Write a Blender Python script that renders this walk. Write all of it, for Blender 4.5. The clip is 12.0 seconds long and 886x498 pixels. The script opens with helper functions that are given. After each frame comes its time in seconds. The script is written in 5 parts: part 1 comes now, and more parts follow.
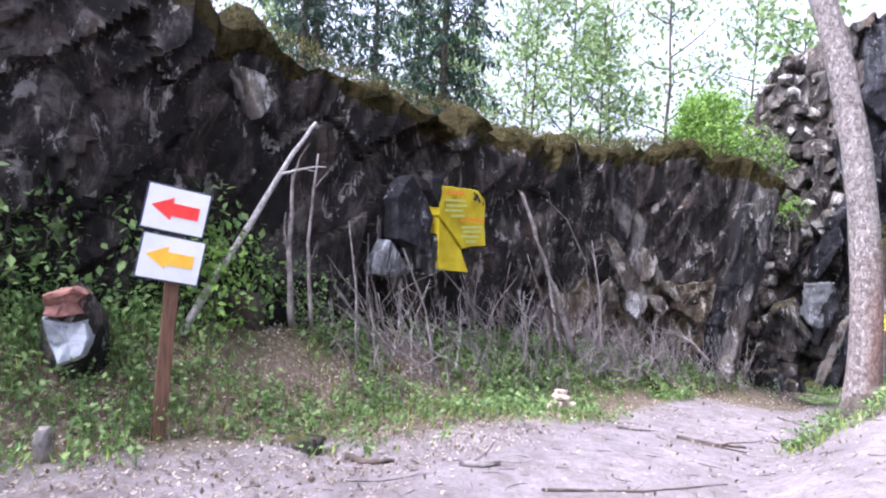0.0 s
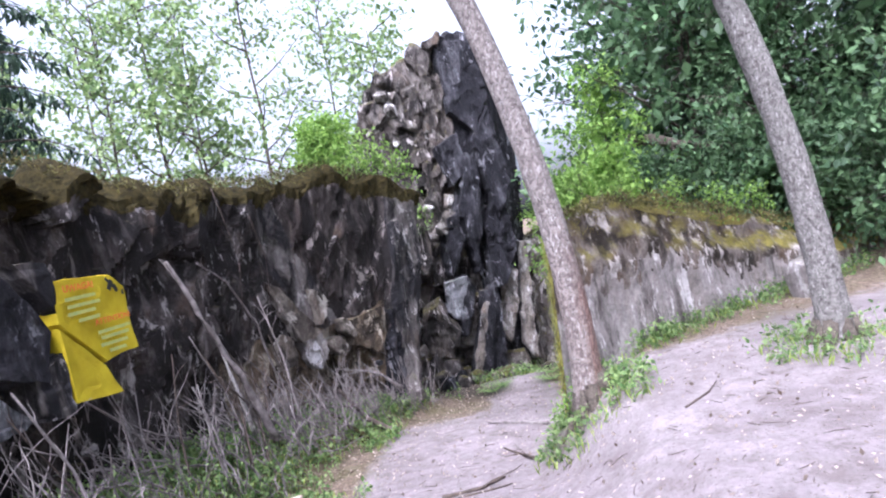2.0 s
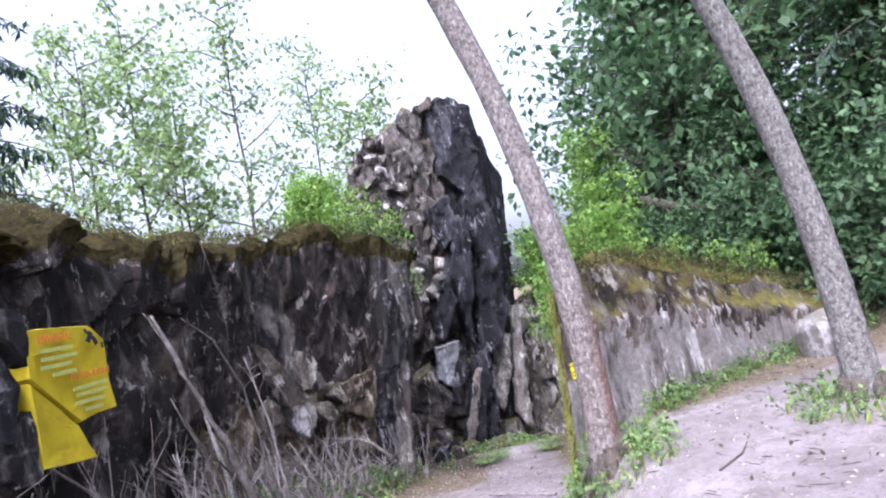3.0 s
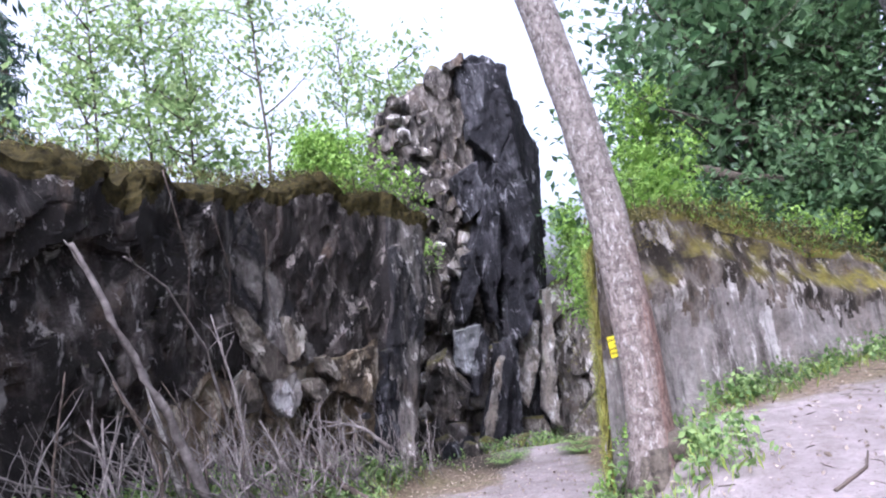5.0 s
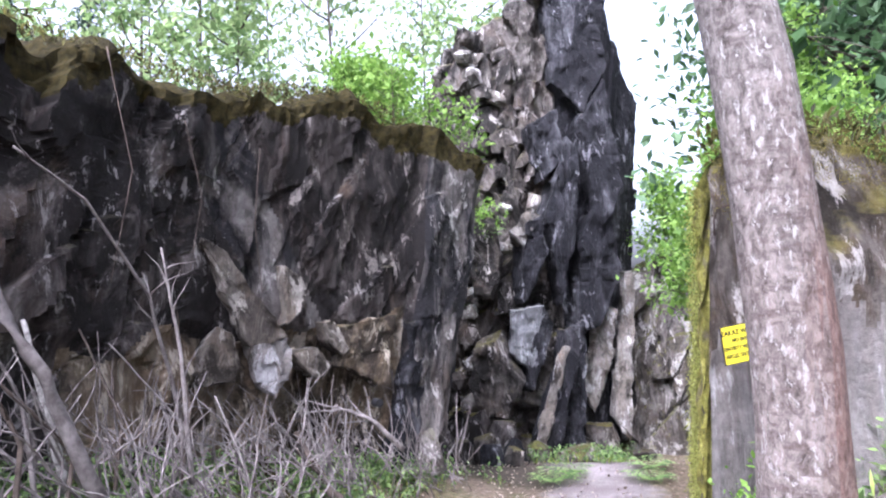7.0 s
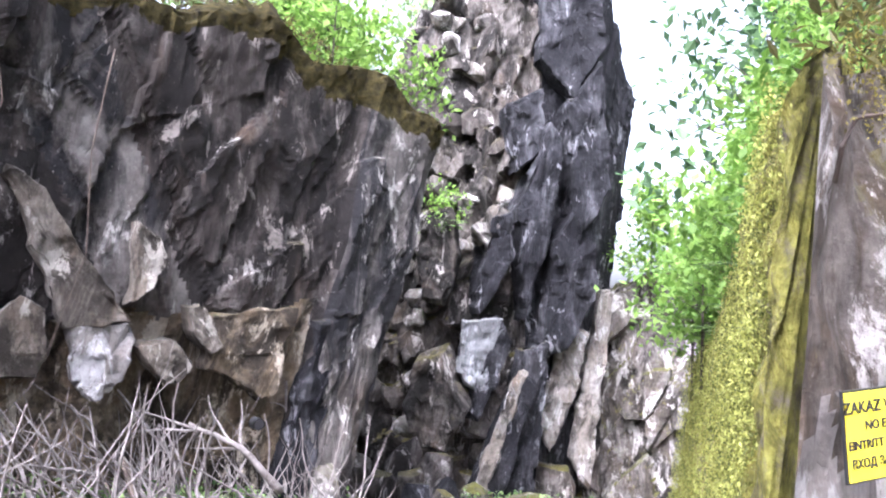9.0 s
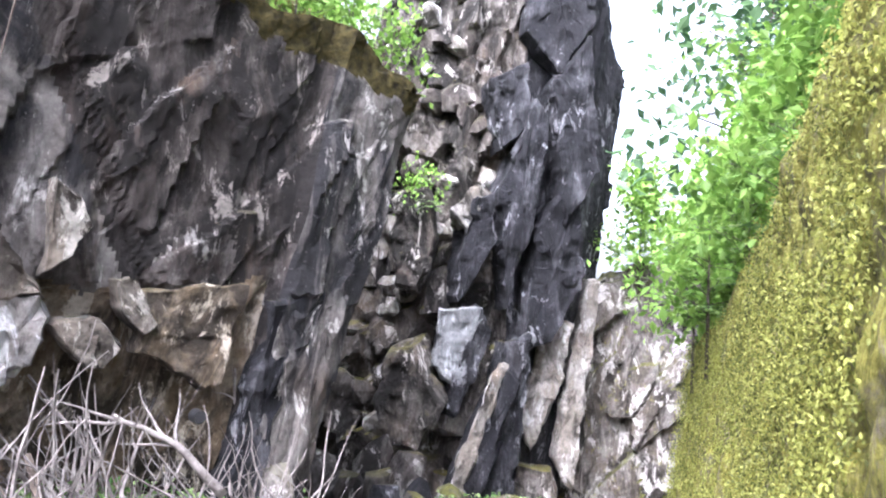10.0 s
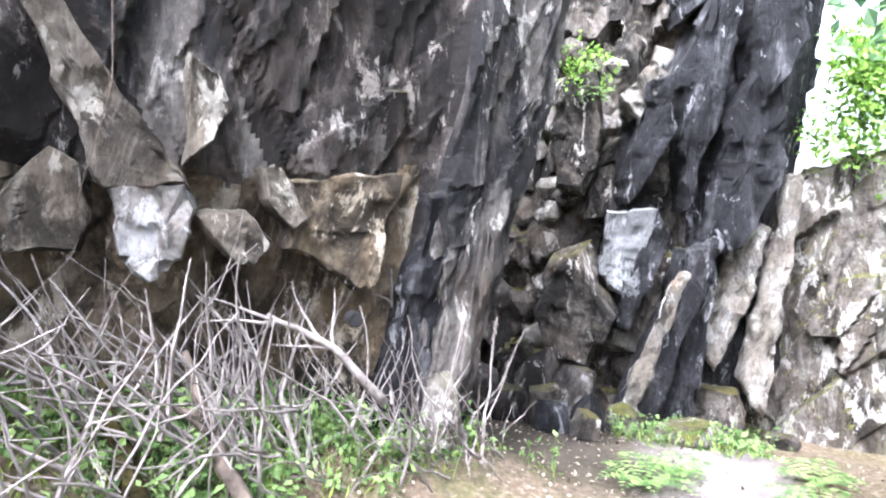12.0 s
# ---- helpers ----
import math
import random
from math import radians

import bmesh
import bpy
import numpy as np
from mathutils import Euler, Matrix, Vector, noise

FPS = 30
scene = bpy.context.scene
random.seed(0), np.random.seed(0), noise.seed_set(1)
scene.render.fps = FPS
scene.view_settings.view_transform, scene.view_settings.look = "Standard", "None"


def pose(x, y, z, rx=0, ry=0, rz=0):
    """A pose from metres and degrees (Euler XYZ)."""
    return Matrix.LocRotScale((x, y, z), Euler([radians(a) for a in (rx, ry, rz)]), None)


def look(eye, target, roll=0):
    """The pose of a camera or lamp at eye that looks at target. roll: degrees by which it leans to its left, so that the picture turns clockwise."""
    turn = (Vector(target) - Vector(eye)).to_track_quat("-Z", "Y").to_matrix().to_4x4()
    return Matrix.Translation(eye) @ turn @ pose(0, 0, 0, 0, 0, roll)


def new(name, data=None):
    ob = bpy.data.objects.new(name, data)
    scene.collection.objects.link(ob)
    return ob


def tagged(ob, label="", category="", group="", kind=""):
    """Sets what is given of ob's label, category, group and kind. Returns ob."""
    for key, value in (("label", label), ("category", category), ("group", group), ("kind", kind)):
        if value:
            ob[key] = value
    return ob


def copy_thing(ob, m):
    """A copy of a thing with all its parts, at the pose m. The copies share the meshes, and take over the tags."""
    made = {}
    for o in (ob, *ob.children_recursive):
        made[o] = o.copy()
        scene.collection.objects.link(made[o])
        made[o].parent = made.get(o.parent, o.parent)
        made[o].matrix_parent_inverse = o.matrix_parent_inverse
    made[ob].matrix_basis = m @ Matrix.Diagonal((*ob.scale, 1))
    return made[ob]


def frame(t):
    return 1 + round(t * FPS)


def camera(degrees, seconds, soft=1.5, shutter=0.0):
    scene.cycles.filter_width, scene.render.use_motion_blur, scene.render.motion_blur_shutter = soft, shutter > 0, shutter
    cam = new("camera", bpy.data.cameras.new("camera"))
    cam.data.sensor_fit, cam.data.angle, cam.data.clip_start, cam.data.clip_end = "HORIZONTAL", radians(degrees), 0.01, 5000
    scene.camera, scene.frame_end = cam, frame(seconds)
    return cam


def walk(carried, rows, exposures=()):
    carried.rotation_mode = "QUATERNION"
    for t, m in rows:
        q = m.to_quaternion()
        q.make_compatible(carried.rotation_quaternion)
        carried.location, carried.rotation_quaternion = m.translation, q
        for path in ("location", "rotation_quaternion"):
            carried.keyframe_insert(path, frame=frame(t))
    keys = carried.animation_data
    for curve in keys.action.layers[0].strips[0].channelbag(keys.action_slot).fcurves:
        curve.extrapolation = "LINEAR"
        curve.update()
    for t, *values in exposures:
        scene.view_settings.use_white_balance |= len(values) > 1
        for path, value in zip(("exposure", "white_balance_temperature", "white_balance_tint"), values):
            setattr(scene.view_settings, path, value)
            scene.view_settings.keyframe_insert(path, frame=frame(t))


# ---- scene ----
cam = camera(70.0, 12.0, soft=2.1)
PATH = [
    (0, (0.188, -0.011, 1.603), (-0.954, 1.631, 1.574), 2.3),
    (0.5, (-0.060, 0.384, 1.678), (-0.847, 2.223, 1.642), 2.5),
    (1, (-0.457, 0.688, 1.864), (-0.785, 2.660, 1.789), 1.1),
    (1.5, (-0.839, 0.966, 1.993), (-0.961, 2.958, 1.874), -8.0),
    (2, (-1.201, 1.211, 1.986), (-1.190, 3.210, 1.954), -11.5),
    (2.5, (-1.377, 1.414, 1.921), (-1.319, 3.412, 1.984), -14.0),
    (3, (-1.501, 1.569, 1.840), (-1.382, 3.558, 2.018), -11.4),
    (3.2, (-1.496, 1.687, 1.797), (-1.443, 3.678, 1.985), -12.1),
    (4.8, (-1.241, 3.024, 1.382), (-1.226, 5.015, 1.568), -10.1),
    (5, (-1.223, 3.213, 1.343), (-1.222, 5.204, 1.542), -8.3),
    (5.5, (-1.156, 3.773, 1.275), (-1.139, 5.762, 1.491), -7.4),
    (6, (-1.009, 4.287, 1.228), (-1.058, 6.274, 1.452), -6.9),
    (6.5, (-0.925, 4.888, 1.146), (-1.142, 6.868, 1.324), -5.1),
    (6.7, (-0.894, 5.101, 1.131), (-1.141, 7.077, 1.310), -3.7),
    (8.3, (-0.698, 6.636, 1.093), (-1.004, 8.610, 1.196), -1.8),
    (8.5, (-0.700, 6.807, 1.055), (-0.930, 8.779, 1.292), 1.0),
    (9, (-0.649, 7.282, 1.054), (-0.853, 9.262, 1.251), 3.3),
    (9.5, (-0.622, 7.668, 0.975), (-0.881, 9.642, 1.170), 2.8),
    (10, (-0.626, 7.946, 0.907), (-0.773, 9.931, 1.106), 3.9),
    (10.5, (-0.738, 8.319, 0.833), (-1.075, 10.291, 0.863), 0.8),
    (11, (-0.967, 8.592, 0.770), (-1.568, 10.500, 0.786), 1.1),
    (11.5, (-1.049, 8.637, 0.715), (-1.700, 10.529, 0.717), 4.8),
    (12, (-0.921, 8.677, 0.692), (-1.497, 10.591, 0.615), 3.1),
]
EXPOSURES = [(0, 2.32, 5500, 24), (1.2, 2.2, 5500, 24), (3, 2.05, 5500, 24), (6.5, 2.35, 5500, 23), (8.5, 3.12, 5600, 22), (10.5, 3.3, 5650, 16), (12, 3.6, 5650, 13)]
walk(cam, [(t, look(eye, target, roll)) for t, eye, target, roll in PATH], EXPOSURES)

# ---- light: bright overcast forest clearing ----
world = bpy.data.worlds.new("sky")
scene.world = world
world.use_nodes = True
sky = world.node_tree.nodes.new("ShaderNodeTexSky")
sky.sky_type = "NISHITA"
sky.sun_disc = False
sky.sun_elevation = radians(55)
sky.sun_rotation = radians(200)
sky.air_density, sky.dust_density, sky.ozone_density = 1.0, 9.0, 0.5
back = world.node_tree.nodes["Background"]
haze = world.node_tree.nodes.new("ShaderNodeHueSaturation")
haze.inputs["Saturation"].default_value = 0.35
world.node_tree.links.new(sky.outputs[0], haze.inputs["Color"])
world.node_tree.links.new(haze.outputs[0], back.inputs[0])
back.inputs[1].default_value = 0.15
sun_data = bpy.data.lights.new("sun", "SUN")
sun_data.energy = 0.9
sun_data.angle = radians(25)
sun_data.color = (1.0, 0.95, 0.88)
sun = new("sun", sun_data)
sun.matrix_world = look((-6, -4, 20), (0, 6, 0))

# ---- materials ----
def material(name, rough=0.85, spec=0.3):
    """A node material; returns it with its tree, its Principled node and its object coordinates."""
    m = bpy.data.materials.new(name)
    m.use_nodes = True
    nt = m.node_tree
    bsdf = nt.nodes["Principled BSDF"]
    bsdf.inputs["Roughness"].default_value = rough
    bsdf.inputs["Specular IOR Level"].default_value = spec
    co = nt.nodes.new("ShaderNodeNewGeometry").outputs["Position"]
    return m, nt, bsdf, co


def scaled(nt, co, size, turn=(0, 0, 0)):
    n = nt.nodes.new("ShaderNodeMapping")
    n.inputs["Scale"].default_value = size
    n.inputs["Rotation"].default_value = turn
    nt.links.new(co, n.inputs["Vector"])
    return n.outputs[0]


def noise_tex(nt, co, size, detail=6, rough=0.6, warp=0.0):
    n = nt.nodes.new("ShaderNodeTexNoise")
    n.inputs["Scale"].default_value = size
    n.inputs["Detail"].default_value = detail
    n.inputs["Roughness"].default_value = rough
    n.inputs["Distortion"].default_value = warp
    nt.links.new(co, n.inputs["Vector"])
    return n.outputs["Fac"]


def ramp(nt, fac, stops):
    n = nt.nodes.new("ShaderNodeValToRGB")
    e = n.color_ramp.elements
    while len(e) < len(stops):
        e.new(0.5)
    for el, (p, c) in zip(e, stops):
        el.position = p
        el.color = (*c, 1) if len(c) == 3 else (c[0],) * 3 + (1,)
    nt.links.new(fac, n.inputs["Fac"])
    return n.outputs["Color"]


def mix(nt, fac, a, b, mode="MIX"):
    n = nt.nodes.new("ShaderNodeMix")
    n.data_type, n.blend_type = "RGBA", mode
    for value, socket in ((fac, n.inputs[0]), (a, n.inputs[6]), (b, n.inputs[7])):
        if isinstance(value, bpy.types.NodeSocket):
            nt.links.new(value, socket)
        elif isinstance(value, tuple):
            socket.default_value = (*value, 1)
        else:
            socket.default_value = value
    return n.outputs[2]


def bumped(nt, bsdf, height, strength=0.5, distance=0.02):
    n = nt.nodes.new("ShaderNodeBump")
    n.inputs["Strength"].default_value = strength
    n.inputs["Distance"].default_value = distance
    nt.links.new(height, n.inputs["Height"])
    nt.links.new(n.outputs[0], bsdf.inputs["Normal"])


def upward(nt, low, high):
    """0 on steep faces, 1 on faces that look up: where moss and litter can lie."""
    g = nt.nodes.new("ShaderNodeNewGeometry")
    s = nt.nodes.new("ShaderNodeSeparateXYZ")
    nt.links.new(g.outputs["Normal"], s.inputs[0])
    r = nt.nodes.new("ShaderNodeMapRange")
    r.inputs["From Min"].default_value, r.inputs["From Max"].default_value = low, high
    nt.links.new(s.outputs["Z"], r.inputs["Value"])
    return r.outputs[0]


def concrete(name, dark, mid, pale, stain_at=0.5, pale_at=0.62, lean=0.35, moss=(0.09, 0.08, 0.02), moss_low=0.45, side_moss=None, rust=0.5, stretch=0.5, warp=0.8):
    """Old blasted concrete: grey body, black running stains, pale spalled patches, rust, moss on what looks up."""
    m, nt, bsdf, co = material(name, 0.88, 0.25)
    run = scaled(nt, co, (1.0, 1.0, stretch), (0, lean, 0))
    body = ramp(nt, noise_tex(nt, co, 2.2, 8, 0.65), [(0.3, tuple(c * 0.62 for c in mid)), (0.7, tuple(min(c * 1.3, 1) for c in mid))])
    brown = ramp(nt, noise_tex(nt, run, 1.4, 5, 0.6, warp * 0.5), [(0.52, (0,)), (0.72, (1,))])
    body = mix(nt, mix(nt, rust, (0, 0, 0), brown, "MIX"), body, (0.13, 0.08, 0.047))
    ash = ramp(nt, noise_tex(nt, scaled(nt, co, (1, 1, min(0.4, stretch)), (0, lean, 0.4)), 4.5, 9, 0.72, warp * 0.6), [(pale_at - 0.1, (0,)), (pale_at + 0.02, (0.75,))])
    body = mix(nt, ash, body, tuple(0.5 * a + 0.35 * b for a, b in zip(mid, pale)))
    stain = ramp(nt, noise_tex(nt, run, 1.7, 9, 0.68, warp), [(stain_at - 0.05, (0,)), (stain_at + 0.05, (0.93,))])
    body = mix(nt, stain, body, dark)
    spots = ramp(nt, noise_tex(nt, scaled(nt, co, (1, 1, min(0.45, stretch * 1.5)), (0.3 * warp, lean, 0)), 4.2, 10, 0.74, warp * 0.7), [(pale_at, (0,)), (pale_at + 0.04, (0.9,))])
    body = mix(nt, spots, body, pale)
    black = ramp(nt, noise_tex(nt, run, 5.5, 9, 0.75, warp * 0.75), [(0.56, (0,)), (0.64, (0.7,))])
    body = mix(nt, black, body, dark)
    fleck = ramp(nt, noise_tex(nt, co, 26, 4, 0.6), [(0.64, (0,)), (0.72, (0.35,))])
    body = mix(nt, fleck, body, tuple(c * 0.8 for c in pale))
    grain = noise_tex(nt, co, 14, 10, 0.72)
    if side_moss:
        where = ramp(nt, noise_tex(nt, scaled(nt, co, (1, 1, 0.6)), 6.5, 10, 0.8, 0.3), [(side_moss - 0.06, (0,)), (side_moss + 0.08, (1,))])
        green = ramp(nt, noise_tex(nt, scaled(nt, co, (1, 1, 0.45)), 13, 10, 0.82, 0.5), [(0.34, (0.04, 0.038, 0.012)), (0.47, (0.19, 0.18, 0.035)), (0.62, (0.42, 0.41, 0.1))])
        body = mix(nt, where, body, green)
    tint = ramp(nt, noise_tex(nt, co, 5, 6, 0.7), [(0.3, tuple(c * 0.45 for c in moss)), (0.7, tuple(c * 1.5 for c in moss))])
    edge = nt.nodes.new("ShaderNodeMath")
    edge.operation = "MULTIPLY"
    nt.links.new(upward(nt, moss_low, moss_low + 0.3), edge.inputs[0])
    nt.links.new(ramp(nt, noise_tex(nt, co, 3.5, 6, 0.7), [(0.35, (0,)), (0.5, (1,))]), edge.inputs[1])
    body = mix(nt, edge.outputs[0], body, tint)
    body = mix(nt, 0.7, body, ramp(nt, grain, [(0.28, (0.3,)), (0.72, (1.35,))]), "MULTIPLY")
    nt.links.new(body, bsdf.inputs["Base Color"])
    bumped(nt, bsdf, grain, 1.0, 0.07)
    return m


def plain(name, low, high, size=12, rough=0.8, spec=0.3, bump=0.3, stretch=(1, 1, 1), dist=0.01):
    """Two tones of one colour mixed by noise, with grain."""
    m, nt, bsdf, co = material(name, rough, spec)
    n = noise_tex(nt, scaled(nt, co, stretch), size, 8, 0.65)
    nt.links.new(ramp(nt, n, [(0.32, low), (0.68, high)]), bsdf.inputs["Base Color"])
    if bump:
        bumped(nt, bsdf, n, bump, dist)
    return m


def leaf_material(name, low, high):
    m, nt, bsdf, co = material(name, 0.55, 0.35)
    g = nt.nodes.new("ShaderNodeNewGeometry")
    c = ramp(nt, g.outputs["Random Per Island"], [(0.1, low), (0.9, high)])
    big = ramp(nt, noise_tex(nt, co, 0.7, 3), [(0.3, (0.75,)), (0.7, (1.2,))])
    c = mix(nt, 1.0, c, big, "MULTIPLY")
    nt.links.new(c, bsdf.inputs["Base Color"])
    t = nt.nodes.new("ShaderNodeBsdfTranslucent")
    nt.links.new(c, t.inputs["Color"])
    s = nt.nodes.new("ShaderNodeMixShader")
    s.inputs[0].default_value = 0.45
    nt.links.new(bsdf.outputs[0], s.inputs[1])
    nt.links.new(t.outputs[0], s.inputs[2])
    nt.links.new(s.outputs[0], nt.nodes["Material Output"].inputs["Surface"])
    return m


def bark(name, low, high, scar, ring=9.0, scar_at=0.6, foot=None, lichen=0.0):
    """Bark with dark horizontal scars, flaking plates, pale lichen and, on one side of the foot, a reddish algae skin."""
    m, nt, bsdf, co = material(name, 0.9, 0.2)
    plates = noise_tex(nt, scaled(nt, co, (1, 1, 0.6)), 26, 9, 0.75, 0.5)
    c = ramp(nt, plates, [(0.35, low), (0.62, high)])
    bands = ramp(nt, noise_tex(nt, scaled(nt, co, (1, 1, 3.2)), ring, 5, 0.6), [(scar_at - 0.06, (0,)), (scar_at + 0.05, (1,))])
    c = mix(nt, mix(nt, 0.55, (0, 0, 0), bands), c, scar)
    if lichen:
        flecks = ramp(nt, noise_tex(nt, scaled(nt, co, (1, 1, 0.45)), 34, 6, 0.75, 0.4), [(lichen - 0.03, (0,)), (lichen + 0.03, (0.9,))])
        c = mix(nt, flecks, c, (0.4, 0.39, 0.38))
    if foot:
        s = nt.nodes.new("ShaderNodeSeparateXYZ")
        nt.links.new(co, s.inputs[0])
        add = nt.nodes.new("ShaderNodeMath")
        add.operation = "MULTIPLY_ADD"
        nt.links.new(noise_tex(nt, scaled(nt, co, (1, 1, 0.4)), 3.0, 6, 0.7), add.inputs[0])
        add.inputs[1].default_value = -1.9
        nt.links.new(s.outputs[2], add.inputs[2])
        g = nt.nodes.new("ShaderNodeNewGeometry")
        n = nt.nodes.new("ShaderNodeSeparateXYZ")
        nt.links.new(g.outputs["True Normal"], n.inputs[0])
        skin = mix(nt, 1.0, ramp(nt, add.outputs[0], [(0.2, (0.7,)), (0.9, (0,))]), ramp(nt, n.outputs[0], [(-0.0, (0.2,)), (0.55, (1,))]), "MULTIPLY")
        c = mix(nt, skin, c, ramp(nt, plates, [(0.35, foot), (0.62, tuple(v * 2.6 for v in foot))]))
    nt.links.new(c, bsdf.inputs["Base Color"])
    bumped(nt, bsdf, plates, 0.9, 0.03)
    return m


def sand_material():
    """Trodden pale sand that gives way to dark litter, then to weeds, by patches."""
    m, nt, bsdf, co = material("forest_ground", 0.95, 0.15)
    fine = noise_tex(nt, co, 22, 8, 0.75)
    sand = ramp(nt, noise_tex(nt, co, 1.3, 7, 0.6), [(0.3, (0.19, 0.165, 0.168)), (0.7, (0.31, 0.278, 0.285))])
    sand = mix(nt, 0.5, sand, ramp(nt, fine, [(0.3, (0.6,)), (0.7, (1.2,))]), "MULTIPLY")
    worn = ramp(nt, noise_tex(nt, co, 4.5, 9, 0.78, 0.3), [(0.42, (0,)), (0.62, (0.75,))])
    sand = mix(nt, worn, sand, (0.12, 0.1, 0.092))
    crumbs = ramp(nt, noise_tex(nt, co, 34, 5, 0.7), [(0.585, (0,)), (0.65, (0.95,))])
    sand = mix(nt, crumbs, sand, (0.085, 0.07, 0.055))
    litter = ramp(nt, noise_tex(nt, co, 17, 8, 0.8), [(0.35, (0.045, 0.034, 0.024)), (0.52, (0.15, 0.115, 0.085)), (0.7, (0.34, 0.28, 0.23))])
    green = ramp(nt, noise_tex(nt, co, 12, 8, 0.8), [(0.35, (0.02, 0.03, 0.006)), (0.7, (0.11, 0.13, 0.03))])
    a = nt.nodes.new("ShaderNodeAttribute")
    a.attribute_name = "cover_and_shade"
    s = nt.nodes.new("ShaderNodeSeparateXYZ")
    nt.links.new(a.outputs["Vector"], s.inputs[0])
    rough_edge = nt.nodes.new("ShaderNodeMath")
    rough_edge.operation = "ADD"
    nt.links.new(s.outputs[0], rough_edge.inputs[0])
    nt.links.new(ramp(nt, noise_tex(nt, co, 3.5, 8, 0.7), [(0.2, (0.0,)), (0.8, (0.6,))]), rough_edge.inputs[1])
    c = mix(nt, ramp(nt, rough_edge.outputs[0], [(0.62, (0,)), (0.85, (1,))]), sand, litter)
    c = mix(nt, ramp(nt, noise_tex(nt, co, 2.0, 6, 0.7), [(0.45, (0,)), (0.6, (1,))]), c, mix(nt, s.outputs[1], c, green))
    # third channel paints the passage hollow's shade as near-black ground
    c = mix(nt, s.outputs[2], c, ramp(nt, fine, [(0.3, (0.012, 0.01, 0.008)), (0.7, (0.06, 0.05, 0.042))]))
    nt.links.new(c, bsdf.inputs["Base Color"])
    bumped(nt, bsdf, fine, 0.8, 0.04)
    return m


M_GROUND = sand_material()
M_WALL = concrete("stained_concrete", (0.009, 0.0072, 0.007), (0.058, 0.047, 0.043), (0.32, 0.3, 0.29), 0.47, 0.565, 0.3, stretch=0.55, moss_low=0.85)
M_TOWER = concrete("broken_concrete", (0.011, 0.0095, 0.009), (0.072, 0.061, 0.053), (0.42, 0.39, 0.37), 0.52, 0.57, 0.2, moss_low=0.65)
M_DARK = concrete("smooth_dark_concrete", (0.007, 0.007, 0.010), (0.025, 0.0245, 0.03), (0.26, 0.26, 0.285), 0.47, 0.58, 0.4, rust=0.05, moss_low=0.85, stretch=0.3)
M_PALE = concrete("pale_concrete", (0.03, 0.026, 0.022), (0.2, 0.178, 0.155), (0.52, 0.507, 0.5), 0.55, 0.54, 0.25, rust=0.45, moss_low=0.8)
M_LUMP = concrete("whitened_concrete", (0.045, 0.04, 0.036), (0.22, 0.205, 0.195), (0.47, 0.465, 0.475), 0.6, 0.53, 0.2, rust=0.2, moss_low=0.9)
M_FACET = concrete("streaked_pale_facet", (0.03, 0.03, 0.035), (0.17, 0.175, 0.185), (0.44, 0.455, 0.48), 0.55, 0.54, 0.3, rust=0.05, moss_low=0.9, stretch=0.08)
M_BLOCK = concrete("mossy_concrete", (0.035, 0.028, 0.024), (0.235, 0.212, 0.2), (0.5, 0.48, 0.47), 0.57, 0.55, 0.0, moss=(0.12, 0.1, 0.025), moss_low=0.85, rust=0.3, stretch=0.16, warp=0.15)
M_SIDE = concrete("moss_grown_concrete", (0.05, 0.045, 0.03), (0.2, 0.17, 0.14), (0.45, 0.42, 0.36), 0.55, 0.62, 0.0, side_moss=0.42, moss=(0.26, 0.24, 0.035), moss_low=0.3)
M_PILASTER = concrete("streaked_concrete", (0.009, 0.009, 0.012), (0.1, 0.09, 0.084), (0.36, 0.344, 0.332), 0.5, 0.57, 0.35, stretch=0.26, moss_low=0.85)
M_NOOK = concrete("lichen_concrete", (0.016, 0.013, 0.011), (0.105, 0.09, 0.075), (0.5, 0.475, 0.46), 0.53, 0.53, 0.1, moss=(0.08, 0.08, 0.02), side_moss=0.62)
M_BLOCK_TOP = concrete("moss_topped_concrete", (0.016, 0.012, 0.008), (0.095, 0.07, 0.05), (0.46, 0.43, 0.41), 0.52, 0.535, 0.0, moss=(0.16, 0.14, 0.03), moss_low=0.35, side_moss=0.7, stretch=0.4, warp=0.3)
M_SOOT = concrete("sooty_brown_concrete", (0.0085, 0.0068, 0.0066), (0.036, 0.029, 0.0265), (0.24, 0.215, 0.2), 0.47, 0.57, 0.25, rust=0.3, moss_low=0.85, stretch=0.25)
M_SPALL = concrete("beige_spalled_concrete", (0.026, 0.021, 0.017), (0.15, 0.128, 0.105), (0.4, 0.375, 0.34), 0.54, 0.54, 0.2, rust=0.4, moss_low=0.9)
M_OCHRE = concrete("spalled_brown_concrete", (0.022, 0.017, 0.013), (0.15, 0.112, 0.072), (0.42, 0.37, 0.3), 0.54, 0.55, 0.2, rust=0.6, moss_low=0.85)
M_MOSS = plain("moss", (0.008, 0.0065, 0.0035), (0.05, 0.041, 0.014), 14, 0.95, 0.1, 1.0, dist=0.06)
M_LEAF_BRIGHT = leaf_material("bright_leaves", (0.1, 0.2, 0.03), (0.26, 0.42, 0.09))
M_LEAF_LIGHT = leaf_material("light_leaves", (0.12, 0.2, 0.07), (0.3, 0.4, 0.17))
M_LEAF_DARK = leaf_material("dark_leaves", (0.028, 0.064, 0.027), (0.115, 0.2, 0.09))
M_NEEDLES = leaf_material("needles", (0.02, 0.042, 0.028), (0.065, 0.11, 0.07))
M_HERB = leaf_material("herb_leaves", (0.07, 0.14, 0.04), (0.25, 0.36, 0.13))
